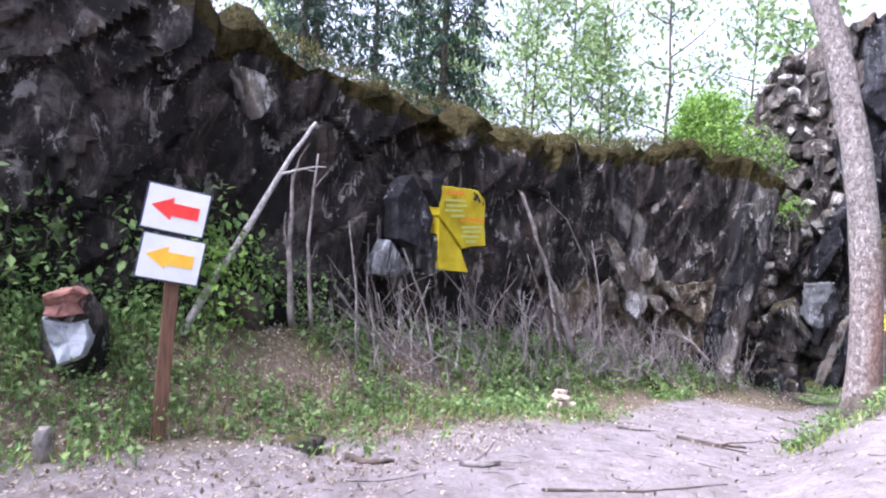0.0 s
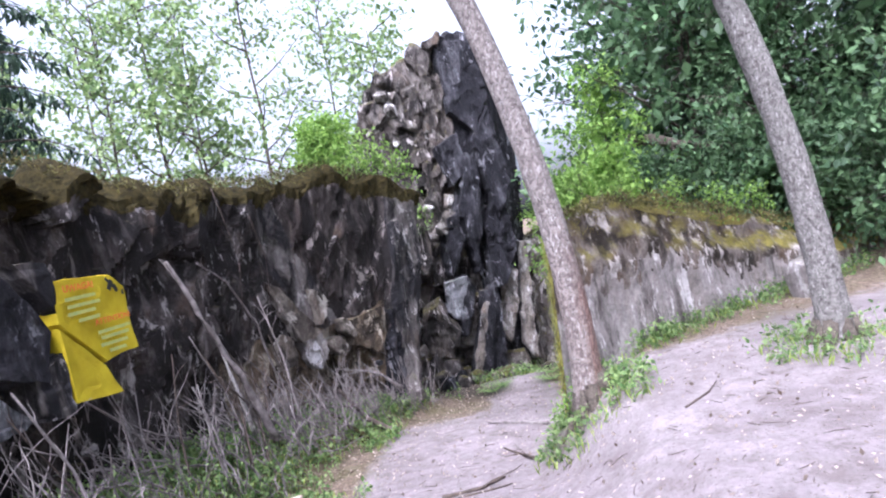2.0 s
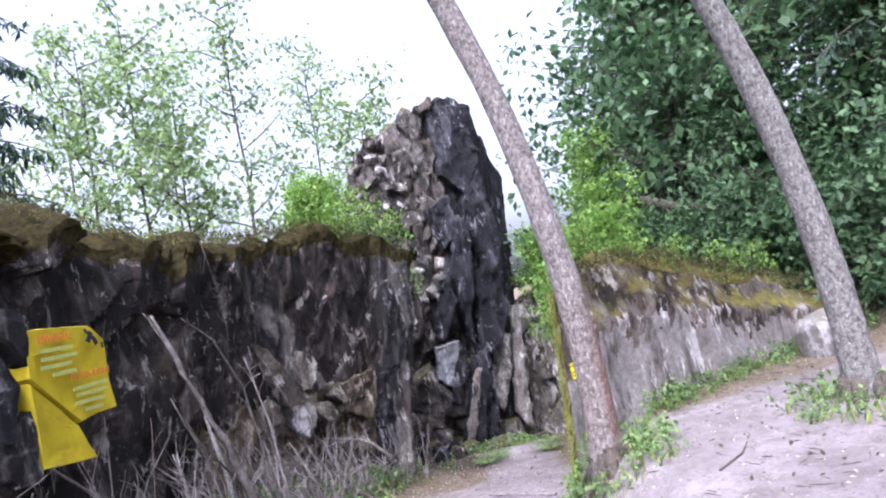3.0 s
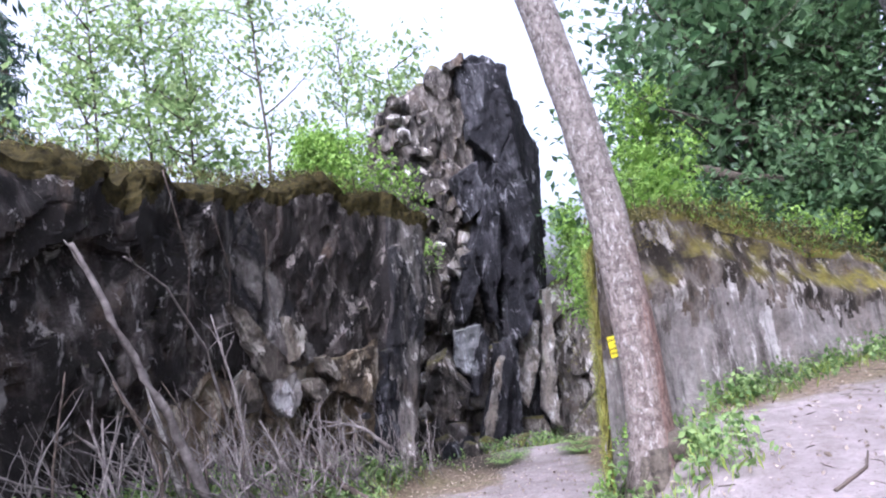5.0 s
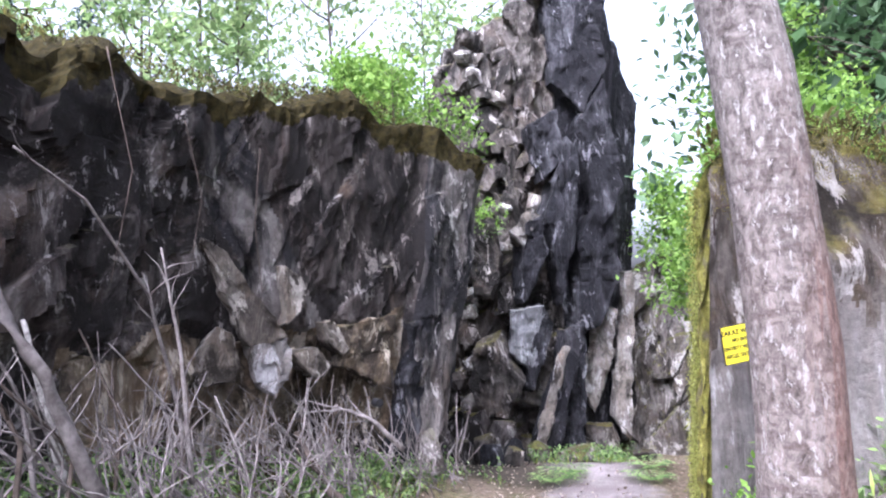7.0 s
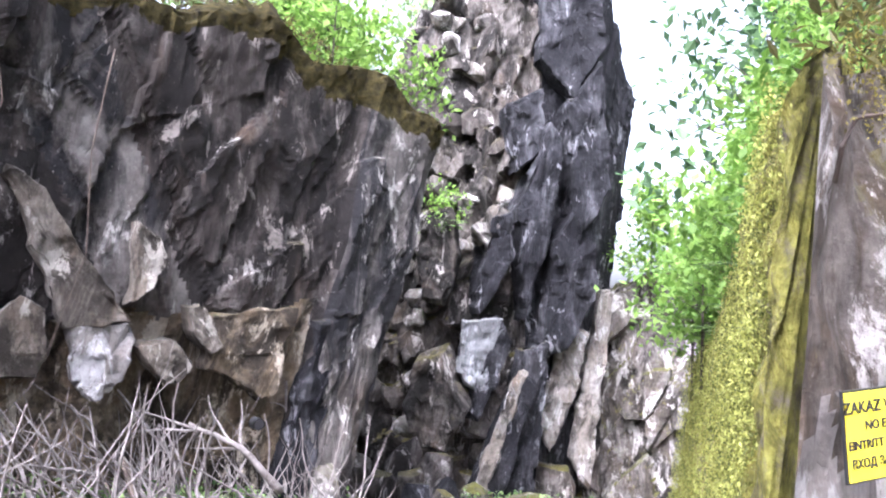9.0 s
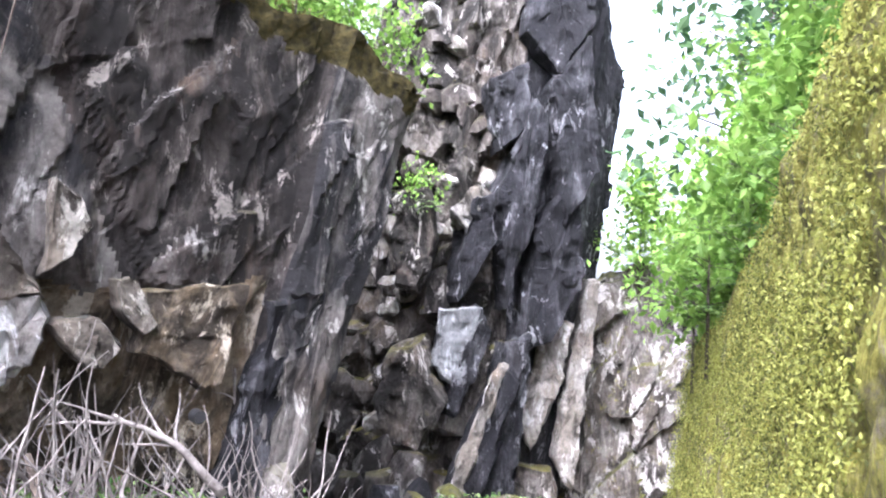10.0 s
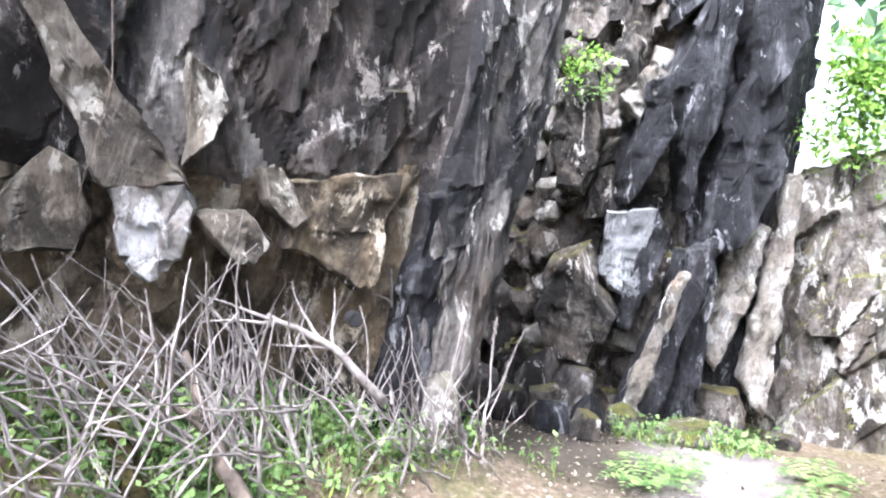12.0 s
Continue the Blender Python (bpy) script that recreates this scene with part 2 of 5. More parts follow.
M_LITTER = leaf_material("dead_leaves", (0.09, 0.065, 0.045), (0.48, 0.41, 0.35))
M_GRASS = leaf_material("grass_blades", (0.12, 0.18, 0.03), (0.34, 0.42, 0.1))
M_BIRCH = bark("ringed_bark", (0.048, 0.04, 0.036), (0.28, 0.25, 0.235), (0.065, 0.05, 0.045), 10.0, 0.58, (0.075, 0.04, 0.031), 0.585)
M_SCALY = bark("scaly_bark", (0.04, 0.037, 0.033), (0.25, 0.24, 0.225), (0.05, 0.04, 0.035), 12.0, 0.6, None, 0.6)
M_DARK_BARK = bark("dark_bark", (0.03, 0.025, 0.02), (0.13, 0.11, 0.09), (0.02, 0.016, 0.013), 10.0, 0.6)
M_WHITE_BIRCH = bark("birch_bark", (0.2, 0.19, 0.18), (0.5, 0.48, 0.46), (0.05, 0.045, 0.04), 14.0, 0.6)
M_STICK = plain("dead_wood", (0.07, 0.06, 0.056), (0.26, 0.235, 0.228), 9, 0.9, 0.2, 0.5)
M_STICK_DARK = plain("damp_dead_wood", (0.03, 0.024, 0.02), (0.12, 0.095, 0.08), 9, 0.9, 0.2, 0.5)
M_POST = plain("brown_stained_wood", (0.06, 0.032, 0.02), (0.16, 0.085, 0.055), 7, 0.7, 0.3, 0.5, (6, 6, 0.6))
M_WHITE = plain("white_paint", (0.56, 0.58, 0.6), (0.64, 0.65, 0.66), 6, 0.4, 0.4, 0.0)
M_RED = plain("red_paint", (0.62, 0.035, 0.03), (0.75, 0.06, 0.05), 8, 0.4, 0.4, 0.0)
M_ORANGE = plain("amber_paint", (0.7, 0.38, 0.03), (0.85, 0.5, 0.05), 8, 0.4, 0.4, 0.0)
M_EDGE = plain("dark_sign_edge", (0.02, 0.025, 0.05), (0.05, 0.06, 0.1), 8, 0.5, 0.3, 0.0)
M_YELLOW = plain("worn_yellow_paint", (0.33, 0.255, 0.004), (0.5, 0.41, 0.012), 2.6, 0.6, 0.3, 0.25)
M_SIGN_YELLOW = plain("yellow_enamel", (0.78, 0.66, 0.02), (0.85, 0.74, 0.04), 5, 0.35, 0.5, 0.0)
M_BLACK = plain("black_paint_and_bore", (0.012, 0.012, 0.014), (0.025, 0.025, 0.028), 9, 0.45, 0.4, 0.0)
M_TEXT_RED = plain("faded_red_letters", (0.5, 0.12, 0.02), (0.62, 0.2, 0.03), 20, 0.6, 0.3, 0.0)
M_TEXT_GREY = plain("faded_green_grey_letters", (0.3, 0.36, 0.12), (0.45, 0.46, 0.12), 20, 0.6, 0.3, 0.0)
M_BRICK = plain("broken_brick", (0.22, 0.13, 0.1), (0.62, 0.52, 0.46), 7, 0.9, 0.2, 0.5)
M_IRON = plain("rusty_iron", (0.02, 0.015, 0.012), (0.06, 0.038, 0.028), 12, 0.7, 0.4, 0.4)
M_WHITEWASH = plain("bluish_whitewash", (0.16, 0.175, 0.2), (0.46, 0.49, 0.54), 5, 0.8, 0.2, 0.4)
M_MARK_RED = plain("flaking_red_paint", (0.12, 0.06, 0.05), (0.34, 0.17, 0.14), 9, 0.8, 0.2, 0.4)
M_MOSS_TUFT = leaf_material("moss_shoots", (0.085, 0.095, 0.02), (0.38, 0.4, 0.1))
M_CAP = leaf_material("olive_moss_shoots", (0.05, 0.04, 0.01), (0.26, 0.22, 0.05))
M_TURF = leaf_material("turf_blades", (0.03, 0.03, 0.01), (0.14, 0.13, 0.04))


# ---- helpers for shapes ----
def step(a, b, v):
    """Smooth step from 0 at a to 1 at b."""
    u = min(max((v - a) / (b - a), 0.0), 1.0)
    return u * u * (3 - 2 * u)


def line(points, v, axis=1):
    """Straight lines through points, looked up by one of their coordinates; returns the point."""
    if v <= points[0][axis]:
        return Vector(points[0])
    for a, b in zip(points, points[1:]):
        if v <= b[axis]:
            return Vector(a).lerp(Vector(b), (v - a[axis]) / (b[axis] - a[axis]))
    return Vector(points[-1])


def along(points, u):
    """The point at u in 0..1 of a polyline of evenly weighted pieces."""
    s = min(max(u, 0.0), 1.0) * (len(points) - 1)
    i = min(int(s), len(points) - 2)
    return Vector(points[i]).lerp(Vector(points[i + 1]), s - i)


def mesh_object(name, verts, faces, mat, parent=None, label="", smooth=False, mats=None, slots=None):
    me = bpy.data.meshes.new(name)
    me.from_pydata([tuple(v) for v in verts], [], faces)
    for one in mats or [mat]:
        me.materials.append(one)
    if slots is not None:
        me.polygons.foreach_set("material_index", slots)
    if smooth:
        me.polygons.foreach_set("use_smooth", [True] * len(me.polygons))
    me.update()
    ob = new(name, me)
    if parent:
        ob.parent = parent
    if label:
        ob["label"] = label
    return ob


def part(name, bm, mat, parent, label="", smooth=False):
    """Links a bmesh as one mesh object under a thing or a part."""
    me = bpy.data.meshes.new(name)
    if smooth:
        for face in bm.faces:
            face.smooth = True
    bm.to_mesh(me)
    bm.free()
    me.materials.append(mat)
    ob = new(name, me)
    if parent:
        ob.parent = parent
    if label:
        ob["label"] = label
    return ob


def empty(name, at=(0, 0, 0)):
    ob = new(name)
    ob.empty_display_size = 0.1
    ob.location = at
    return ob


def box(bm, size, m=Matrix(), bevel=0.0):
    made = bmesh.ops.create_cube(bm, size=1.0, matrix=m @ Matrix.Diagonal((*size, 1)))
    if bevel:
        edges = list({e for v in made["verts"] for e in v.link_edges})
        bmesh.ops.bevel(bm, geom=edges, offset=bevel, segments=2, affect="EDGES", profile=0.6)


def tube(points, radii, sides=8, wobble=0.0, rng=random):
    """Vertices and faces of a tapered, closed tube through points."""
    verts, faces = [], []
    pts = [Vector(p) for p in points]
    for i, p in enumerate(pts):
        d = (pts[min(i + 1, len(pts) - 1)] - pts[max(i - 1, 0)]).normalized()
        a = d.orthogonal().normalized() if abs(d.z) > 0.9 else d.cross(Vector((0, 0, 1))).normalized()
        b = d.cross(a)
        for k in range(sides):
            t = 2 * math.pi * k / sides
            r = radii[i] * (1 + wobble * (rng.random() - 0.5))
            verts.append(p + a * (r * math.cos(t)) + b * (r * math.sin(t)))
    for i in range(len(pts) - 1):
        for k in range(sides):
            n = (k + 1) % sides
            faces.append((i * sides + k, i * sides + n, (i + 1) * sides + n, (i + 1) * sides + k))
    faces.append(tuple(range(sides))[::-1])
    faces.append(tuple(range((len(pts) - 1) * sides, len(pts) * sides)))
    return verts, faces


def merge(pieces):
    """Joins (vertices, faces) lists."""
    verts, faces = [], []
    for v, f in pieces:
        n = len(verts)
        verts += v
        faces += [tuple(i + n for i in one) for one in f]
    return verts, faces


def stone_mesh(name, size, mat, seed, points=14, squared=False):
    """An angular broken stone: the hull of scattered points in a box."""
    rng = random.Random(seed)
    bm = bmesh.new()
    for _ in range(points):
        v = Vector([rng.uniform(-1, 1) for _ in range(3)])
        v = v / max(abs(c) for c in v) * rng.uniform(0.75, 1.0) if squared else v.normalized() * rng.uniform(0.85, 1.15)
        bm.verts.new((v.x * size[0] / 2, v.y * size[1] / 2, v.z * size[2] / 2))
    hull = bmesh.ops.convex_hull(bm, input=bm.verts[:])
    bmesh.ops.delete(bm, geom=[g for g in hull["geom_interior"] if isinstance(g, bmesh.types.BMVert)], context="VERTS")
    me = bpy.data.meshes.new(name)
    bm.to_mesh(me)
    bm.free()
    me.materials.append(mat)
    return me


# ---- the ground ----
WALL_FOOT = [(-6.3, -1.0, 1.0), (-6.0, 2.2, 0.8), (-5.35, 5.2, 0.5), (-4.8, 7.9, 0.2), (-4.2, 10.6, -0.25), (-3.6, 12.0, -0.6), (-2.3, 13.3, -0.95)]


def ground_height(x, y):
    low = -0.25 * step(1, 5, y) - 0.55 * step(5, 9.5, y) - 0.35 * step(9.5, 13.5, y) - 0.65 * step(14, 17.5, y)
    edge = 0.05 + 0.75 * step(8.2, 9.3, y) + 3.0 * step(12.5, 15, y)
    bank = 0.14 + 0.05 * step(0, 3, x)
    z = low + (bank - low) * step(edge - 0.8 + 0.55 * step(8.3, 9.2, y), edge + 0.35, x) * step(1.5, 5, y)
    foot = line(WALL_FOOT, y)
    if y < 13.5:
        d = x - foot.x
        z += (foot.z - z) * (1 - step(0.1, 1.35, d))
    z += 0.7 * step(19, 30, y) + 0.5 * step(6, 20, x) + 1.2 * step(4, 10, x) * step(8, 13, y)
    z += 0.05 * noise.noise((x * 0.7, y * 0.7, 0)) + 0.018 * noise.noise((x * 3, y * 3, 2)) * (1 + step(-2.5, -4, x))
    return z


def build_ground():
    near = np.arange(-9, 8.01, 0.09), np.arange(-1.5, 19.01, 0.09)
    far = [np.concatenate([[-900, -200, -60, -30, -18, -12], n, [n[-1] + 4, n[-1] + 10, n[-1] + 22, 60, 200, 900]]) for n in near]
    xs, ys = np.unique(far[0]), np.unique(far[1])
    verts = [(x, y, ground_height(x, y)) for y in ys for x in xs]
    n = len(xs)
    faces = [(j * n + i, j * n + i + 1, (j + 1) * n + i + 1, (j + 1) * n + i) for j in range(len(ys) - 1) for i in range(n - 1)]
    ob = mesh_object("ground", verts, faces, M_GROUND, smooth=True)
    cover_and_shade = ob.data.attributes.new("cover_and_shade", "FLOAT_VECTOR", "POINT")
    values = []
    for x, y, z in verts:
        foot = line(WALL_FOOT, y)
        d = x - foot.x
        early = 1 - step(2, 6, y)
        wild = 1 - step(1.3 - 0.7 * early - 1.0 * step(10, 12.5, y), 2.9 - 0.7 * early - 0.9 * step(6, 11, y) - 0.9 * step(10.5, 12.5, y), d)
        wild = max(wild, 0.75 * step(7.9, 9.2, y - 0.22 * x) * step(0.0, 0.8, x))
        # litter on the passage floor, its dark tone also standing for shade
        wild = max(wild, 0.9 * step(11, 12.5, y) * (1 - step(-1.2, -0.5, x)))
        wild = max(wild, step(5, 7, x), step(19, 22, y), 0.35 * (1 - step(0.3, 1.3, math.hypot(x - 0.05, y - 7.9))))
        # third value: shade painted where slab and tower overhang the hollow
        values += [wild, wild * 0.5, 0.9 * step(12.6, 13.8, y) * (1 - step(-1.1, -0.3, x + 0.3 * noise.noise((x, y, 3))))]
    cover_and_shade.data.foreach_set("vector", values)
    return tagged(ob, "pale trodden sand clearing with litter and weedy edges", "ground", kind="structure")


build_ground()


# ---- concrete masses ----
def facets(seed, count, area, tilt, depth):
    """Broken faces: random cells over a wall, each a tilted plane set in or out."""
    rng = random.Random(seed)
    cells = [(rng.uniform(*area[0]), rng.uniform(*area[1]), rng.uniform(-tilt, tilt), rng.uniform(-tilt, tilt), rng.uniform(-depth, depth)) for _ in range(count)]
    cu, cv, tu, tv, off = (np.array(c) for c in zip(*cells))

    def at(u, v, squeeze=1.0, lean=0.0):
        du, dv = u - cu - lean * (v - cv), (v - cv) * squeeze
        d = du * du + dv * dv
        i = int(np.argmin(d))
        return float(off[i] + tu[i] * du[i] + tv[i] * dv[i])

    return at


def mass(name, foot, top, back, mat, relief, rows=70, columns=160, cap=12, label="", rough_top=0.12, seed=1, deep=None, mats=None, slot=None, end_slot=0):
    """A thick wall between a foot line and a top line, closed over the top and down the back.
    relief(u, v, s, z): metres by which the face stands out; s runs along the wall in metres."""
    verts, faces = [], []
    length = sum((Vector(b) - Vector(a)).length for a, b in zip(top, top[1:]))
    ring = rows + cap + 6
    for i in range(columns + 1):
        u = i / columns
        a, b = along(foot, u), along(top, u)
        b.z += rough_top * (noise.noise((u * length * 1.1, seed, 0)) + 0.5 * noise.noise((u * length * 3.1, seed, 5)))
        d = (along(top, min(u + 0.02, 1)) - along(top, max(u - 0.02, 0)))
        out = Vector((d.y, -d.x, 0)).normalized()
        for j in range(rows + 1):
            v = j / rows
            p = a.lerp(b, v)
            verts.append(p + out * relief(u, v, u * length, p.z))
        face_top = verts[-1].copy()
        for j in range(1, cap + 1):
            w = j / cap
            p = face_top + (Vector(deep) * w if deep else -out * (back * w))
            p.z += 0.16 * math.sin(math.pi * min(w * 3, 1)) + 0.26 * noise.noise((p.x * 1.5, p.y * 1.5, seed)) + 0.09 * noise.noise((p.x * 4.2, p.y * 4.2, seed)) + 0.04 * noise.noise((p.x * 11, p.y * 11, seed))
            verts.append(p)
        for j in range(1, 6):
            verts.append(verts[i * ring + rows + cap].lerp(a + (Vector(deep) if deep else -out * back), j / 5))
    slots = []
    for i in range(columns):
        for j in range(ring - 1):
            k = i * ring + j
            faces.append((k, k + ring, k + ring + 1, k + 1))
            slots.append(slot(i / columns, j / rows, verts[k]) if slot else 0)
    faces.append(tuple(range(ring)))
    faces.append(tuple(range(columns * ring, columns * ring + ring))[::-1])
    ob = mesh_object(name, verts, faces, mat, None, label, mats=mats, slots=slots + [end_slot, 0])
    ob.data.polygons.foreach_set("use_smooth", [j % (ring - 1) >= rows for j in range(len(slots))] + [False, False])
    return ob


LEFT_FOOT = [(-7.2, -2.5, 0.6), (-6.3, 0.8, 0.6), (-5.75, 3.2, 0.4), (-5.3, 5.5, 0.2), (-4.65, 8.5, -0.2), (-4.05, 11.2, -0.6), (-3.3, 12.35, -0.9), (-2.35, 13.3, -1.3)]
LEFT_TOP = [(-6.9, -2.5, 5.0), (-6.1, 0.8, 4.6), (-5.55, 3.6, 3.85), (-5.1, 6.0, 3.42), (-4.5, 9.0, 3.18), (-3.85, 11.4, 3.3), (-2.85, 12.5, 3.5), (-1.6, 14.0, 3.05)]
FACET_A = facets(3, 90, ((0, 20), (-2, 6)), 0.16, 0.12)
FACET_B = facets(8, 420, ((0, 20), (-2, 6)), 0.2, 0.05)


def recess(u, s, z):
    """1 in the hollow under the overhanging slabs near the passage."""
    sill = 0.78 + 0.3 * noise.noise((s * 1.1, 0, 9)) + 0.22 * abs(math.sin(s * 2.1))
    return step(0.6, 0.66, u) * (1 - step(0.925, 0.94, u)) * (1 - step(sill - 0.1, sill + 0.04, z))


def slab_edge(s):
    """Height of the long diagonal crack under the smooth black slab."""
    return 2.3 - 1.05 * (s - 14.05) + 0.03 * noise.noise((s * 5, 0, 1))


def rib_edge(s):
    """Height of the second crack, left of the pale rib."""
    return 2.0 - 0.95 * (s - 13.1) + 0.04 * noise.noise((s * 4, 0, 2))


def left_relief(u, v, s, z):
    calm = 1 - 0.8 * step(0.64, 0.72, u)
    r = calm * FACET_A(s, z, 0.55, 0.35) + FACET_B(s, z, 0.6, 0.35) * (0.5 + 0.5 * calm)
    r += 0.06 * noise.noise((s * 1.5, z * 1.5, 3)) + 0.025 * noise.noise((s * 6, z * 6, 4))
    r -= 0.09 * recess(u, s, z)
    if u > 0.66:
        r += 0.1 * step(-0.06, 0.06, z - slab_edge(s)) - 0.07 * (1 - step(-0.06, 0.06, z - rib_edge(s))) * step(0.5, 1.0, z)
    return r + 0.16 * step(0.935, 0.945, u)


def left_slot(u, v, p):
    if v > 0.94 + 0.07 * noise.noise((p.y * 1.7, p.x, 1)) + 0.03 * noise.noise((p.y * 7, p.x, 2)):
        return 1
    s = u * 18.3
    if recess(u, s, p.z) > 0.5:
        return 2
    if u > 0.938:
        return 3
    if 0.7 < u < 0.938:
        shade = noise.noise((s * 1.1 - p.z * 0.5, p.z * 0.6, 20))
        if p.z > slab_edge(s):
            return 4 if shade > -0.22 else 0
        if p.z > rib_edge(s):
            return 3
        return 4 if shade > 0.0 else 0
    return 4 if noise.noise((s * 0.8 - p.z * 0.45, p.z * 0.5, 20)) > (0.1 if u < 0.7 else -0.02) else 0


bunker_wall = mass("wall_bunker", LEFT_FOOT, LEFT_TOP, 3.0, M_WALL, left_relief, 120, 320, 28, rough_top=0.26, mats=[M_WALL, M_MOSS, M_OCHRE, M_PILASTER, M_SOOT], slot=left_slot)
tagged(bunker_wall, "black-stained leaning bunker wall of blasted concrete with mossy top", "bunker wall", kind="structure")

TOWER_FOOT = [(-3.4, 17.3, -2.0), (-2.4, 16.9, -2.2), (-1.2, 16.8, -2.2), (-0.35, 16.8, -2.2), (0.3, 17.3, -2.1), (0.9, 18.6, -2.0)]
TOWER_TOP = [(-2.9, 17.8, 5.0), (-2.2, 17.4, 6.2), (-1.4, 17.2, 6.5), (-0.4, 17.0, 7.0), (0.75, 17.2, 6.7), (1.45, 18.4, 4.9)]
FACET_T = facets(21, 160, ((0, 6), (-2, 8)), 0.5, 0.2)


def tower_relief(u, v, s, z):
    smooth_side = step(0.57, 0.62, u - 0.05 * v)
    r = (1 - smooth_side) * (FACET_T(s, z, 0.8, 0.1) + 0.08 * noise.noise((s * 3, z * 3, 7)))
    r += smooth_side * 0.5 * FACET_A(s * 2.0, z, 0.3, 0.35)
    return r + 0.03 * noise.noise((s * 8, z * 8, 1))


tower = mass("wall_tower", TOWER_FOOT, TOWER_TOP, 2.2, M_TOWER, tower_relief, 130, 110, 10, rough_top=0.3, seed=4, mats=[M_TOWER, M_MOSS, M_DARK], slot=lambda u, v, p: 1 if v > 1.0 else 2 if u - 0.05 * v > 0.585 else 0)
tagged(tower, "tall upended concrete slab of broken rubble with dark face", "bunker ruin", kind="structure")

NOOK_FOOT = [(0.2, 18.1, -2.0), (1.3, 17.7, -1.9), (2.9, 17.4, -1.8)]
NOOK_TOP = [(0.7, 18.3, 1.4), (1.5, 17.9, 1.7), (3.1, 17.5, 2.0)]
nook = mass("wall_nook", NOOK_FOOT, NOOK_TOP, 2.5, M_BLOCK, lambda u, v, s, z: 0.5 * FACET_T(s + 2, z, 0.5, 0.3), 70, 60, 10, seed=6, mats=[M_NOOK, M_MOSS], slot=lambda u, v, p: 1 if v > 1 else 0)
tagged(nook, "low broken concrete face closing the end of the passage", "bunker ruin", kind="structure")

BLOCK_FOOT = [(-0.11, 8.74, -0.9), (0.8, 9.22, -0.4), (1.8, 9.65, -0.3), (3.0, 10.15, -0.3), (4.6, 10.9, -0.3), (6.4, 11.8, -0.3)]
BLOCK_TOP = [(0.11, 8.87, 1.73), (0.8, 9.32, 1.97), (1.8, 9.75, 1.8), (3.0, 10.3, 1.4), (4.6, 11.05, 0.95), (6.4, 11.95, 0.6)]


def block_relief(u, v, s, z):
    r = 0.05 * noise.noise((s * 0.9, z * 0.9, 31)) * step(0.0, 0.1, u) + 0.05 * noise.noise((s * 2, z * 2, 3)) * step(0.02, 0.1, u) - 0.2 * step(0.72, 1.0, v) * step(0.0, 0.12, u) + 0.07 * noise.noise((s * 3.1, z * 3, 13)) * step(0.55, 0.75, v)
    return r + 0.03 * noise.noise((s * 6, z * 5, 3)) * step(0.45, 0.7, v)


block = mass("wall_block_front", BLOCK_FOOT, BLOCK_TOP, 2.6, M_BLOCK, block_relief, 60, 190, 44, seed=9, deep=(2.2, 4.0, -0.5), end_slot=1, mats=[M_BLOCK, M_BLOCK_TOP, M_SIDE], slot=lambda u, v, p: 1 if v > 0.62 + 0.16 * noise.noise((p.x * 3, p.z * 1.2, 5)) + 0.14 * noise.noise((p.x * 11, p.z * 4, 6)) else 0)
tagged(block, "mossy concrete block with pale streaked face", "concrete block", kind="structure")
SIDE_FOOT = [(0.9, 13.4, -1.5), (0.59, 11.7, -1.3), (0.18, 10.1, -1.1), (-0.09, 8.95, -0.9)]
SIDE_TOP = [(1.1, 13.4, 0.7), (0.83, 11.7, 1.05), (0.44, 10.1, 1.55), (0.13, 9.06, 1.77)]
side = mass("wall_block_side", SIDE_FOOT, SIDE_TOP, 1.3, M_SIDE, deep=(1.05, 0.95, -0.1), relief= lambda u, v, s, z: 0.08 * noise.noise((s * 1.6, z * 1.0, 8)) * (1 - step(0.9, 1, u)) + 0.035 * noise.noise((s * 5, z * 3, 8)) + 0.07 * abs(noise.noise((s * 11, z * 5, 8))), rows=150, columns=220, cap=8, seed=12, mats=[M_SIDE, M_BLOCK_TOP], slot=lambda u, v, p: 1 if u > 0.87 + 0.2 * v + 0.05 * noise.noise((p.z * 2.2, p.y * 2, 4)) + 0.03 * noise.noise((p.z * 8, p.y * 8, 4)) else 0)
tagged(side, "side of concrete block overgrown with yellow-green moss", "concrete block", kind="structure")


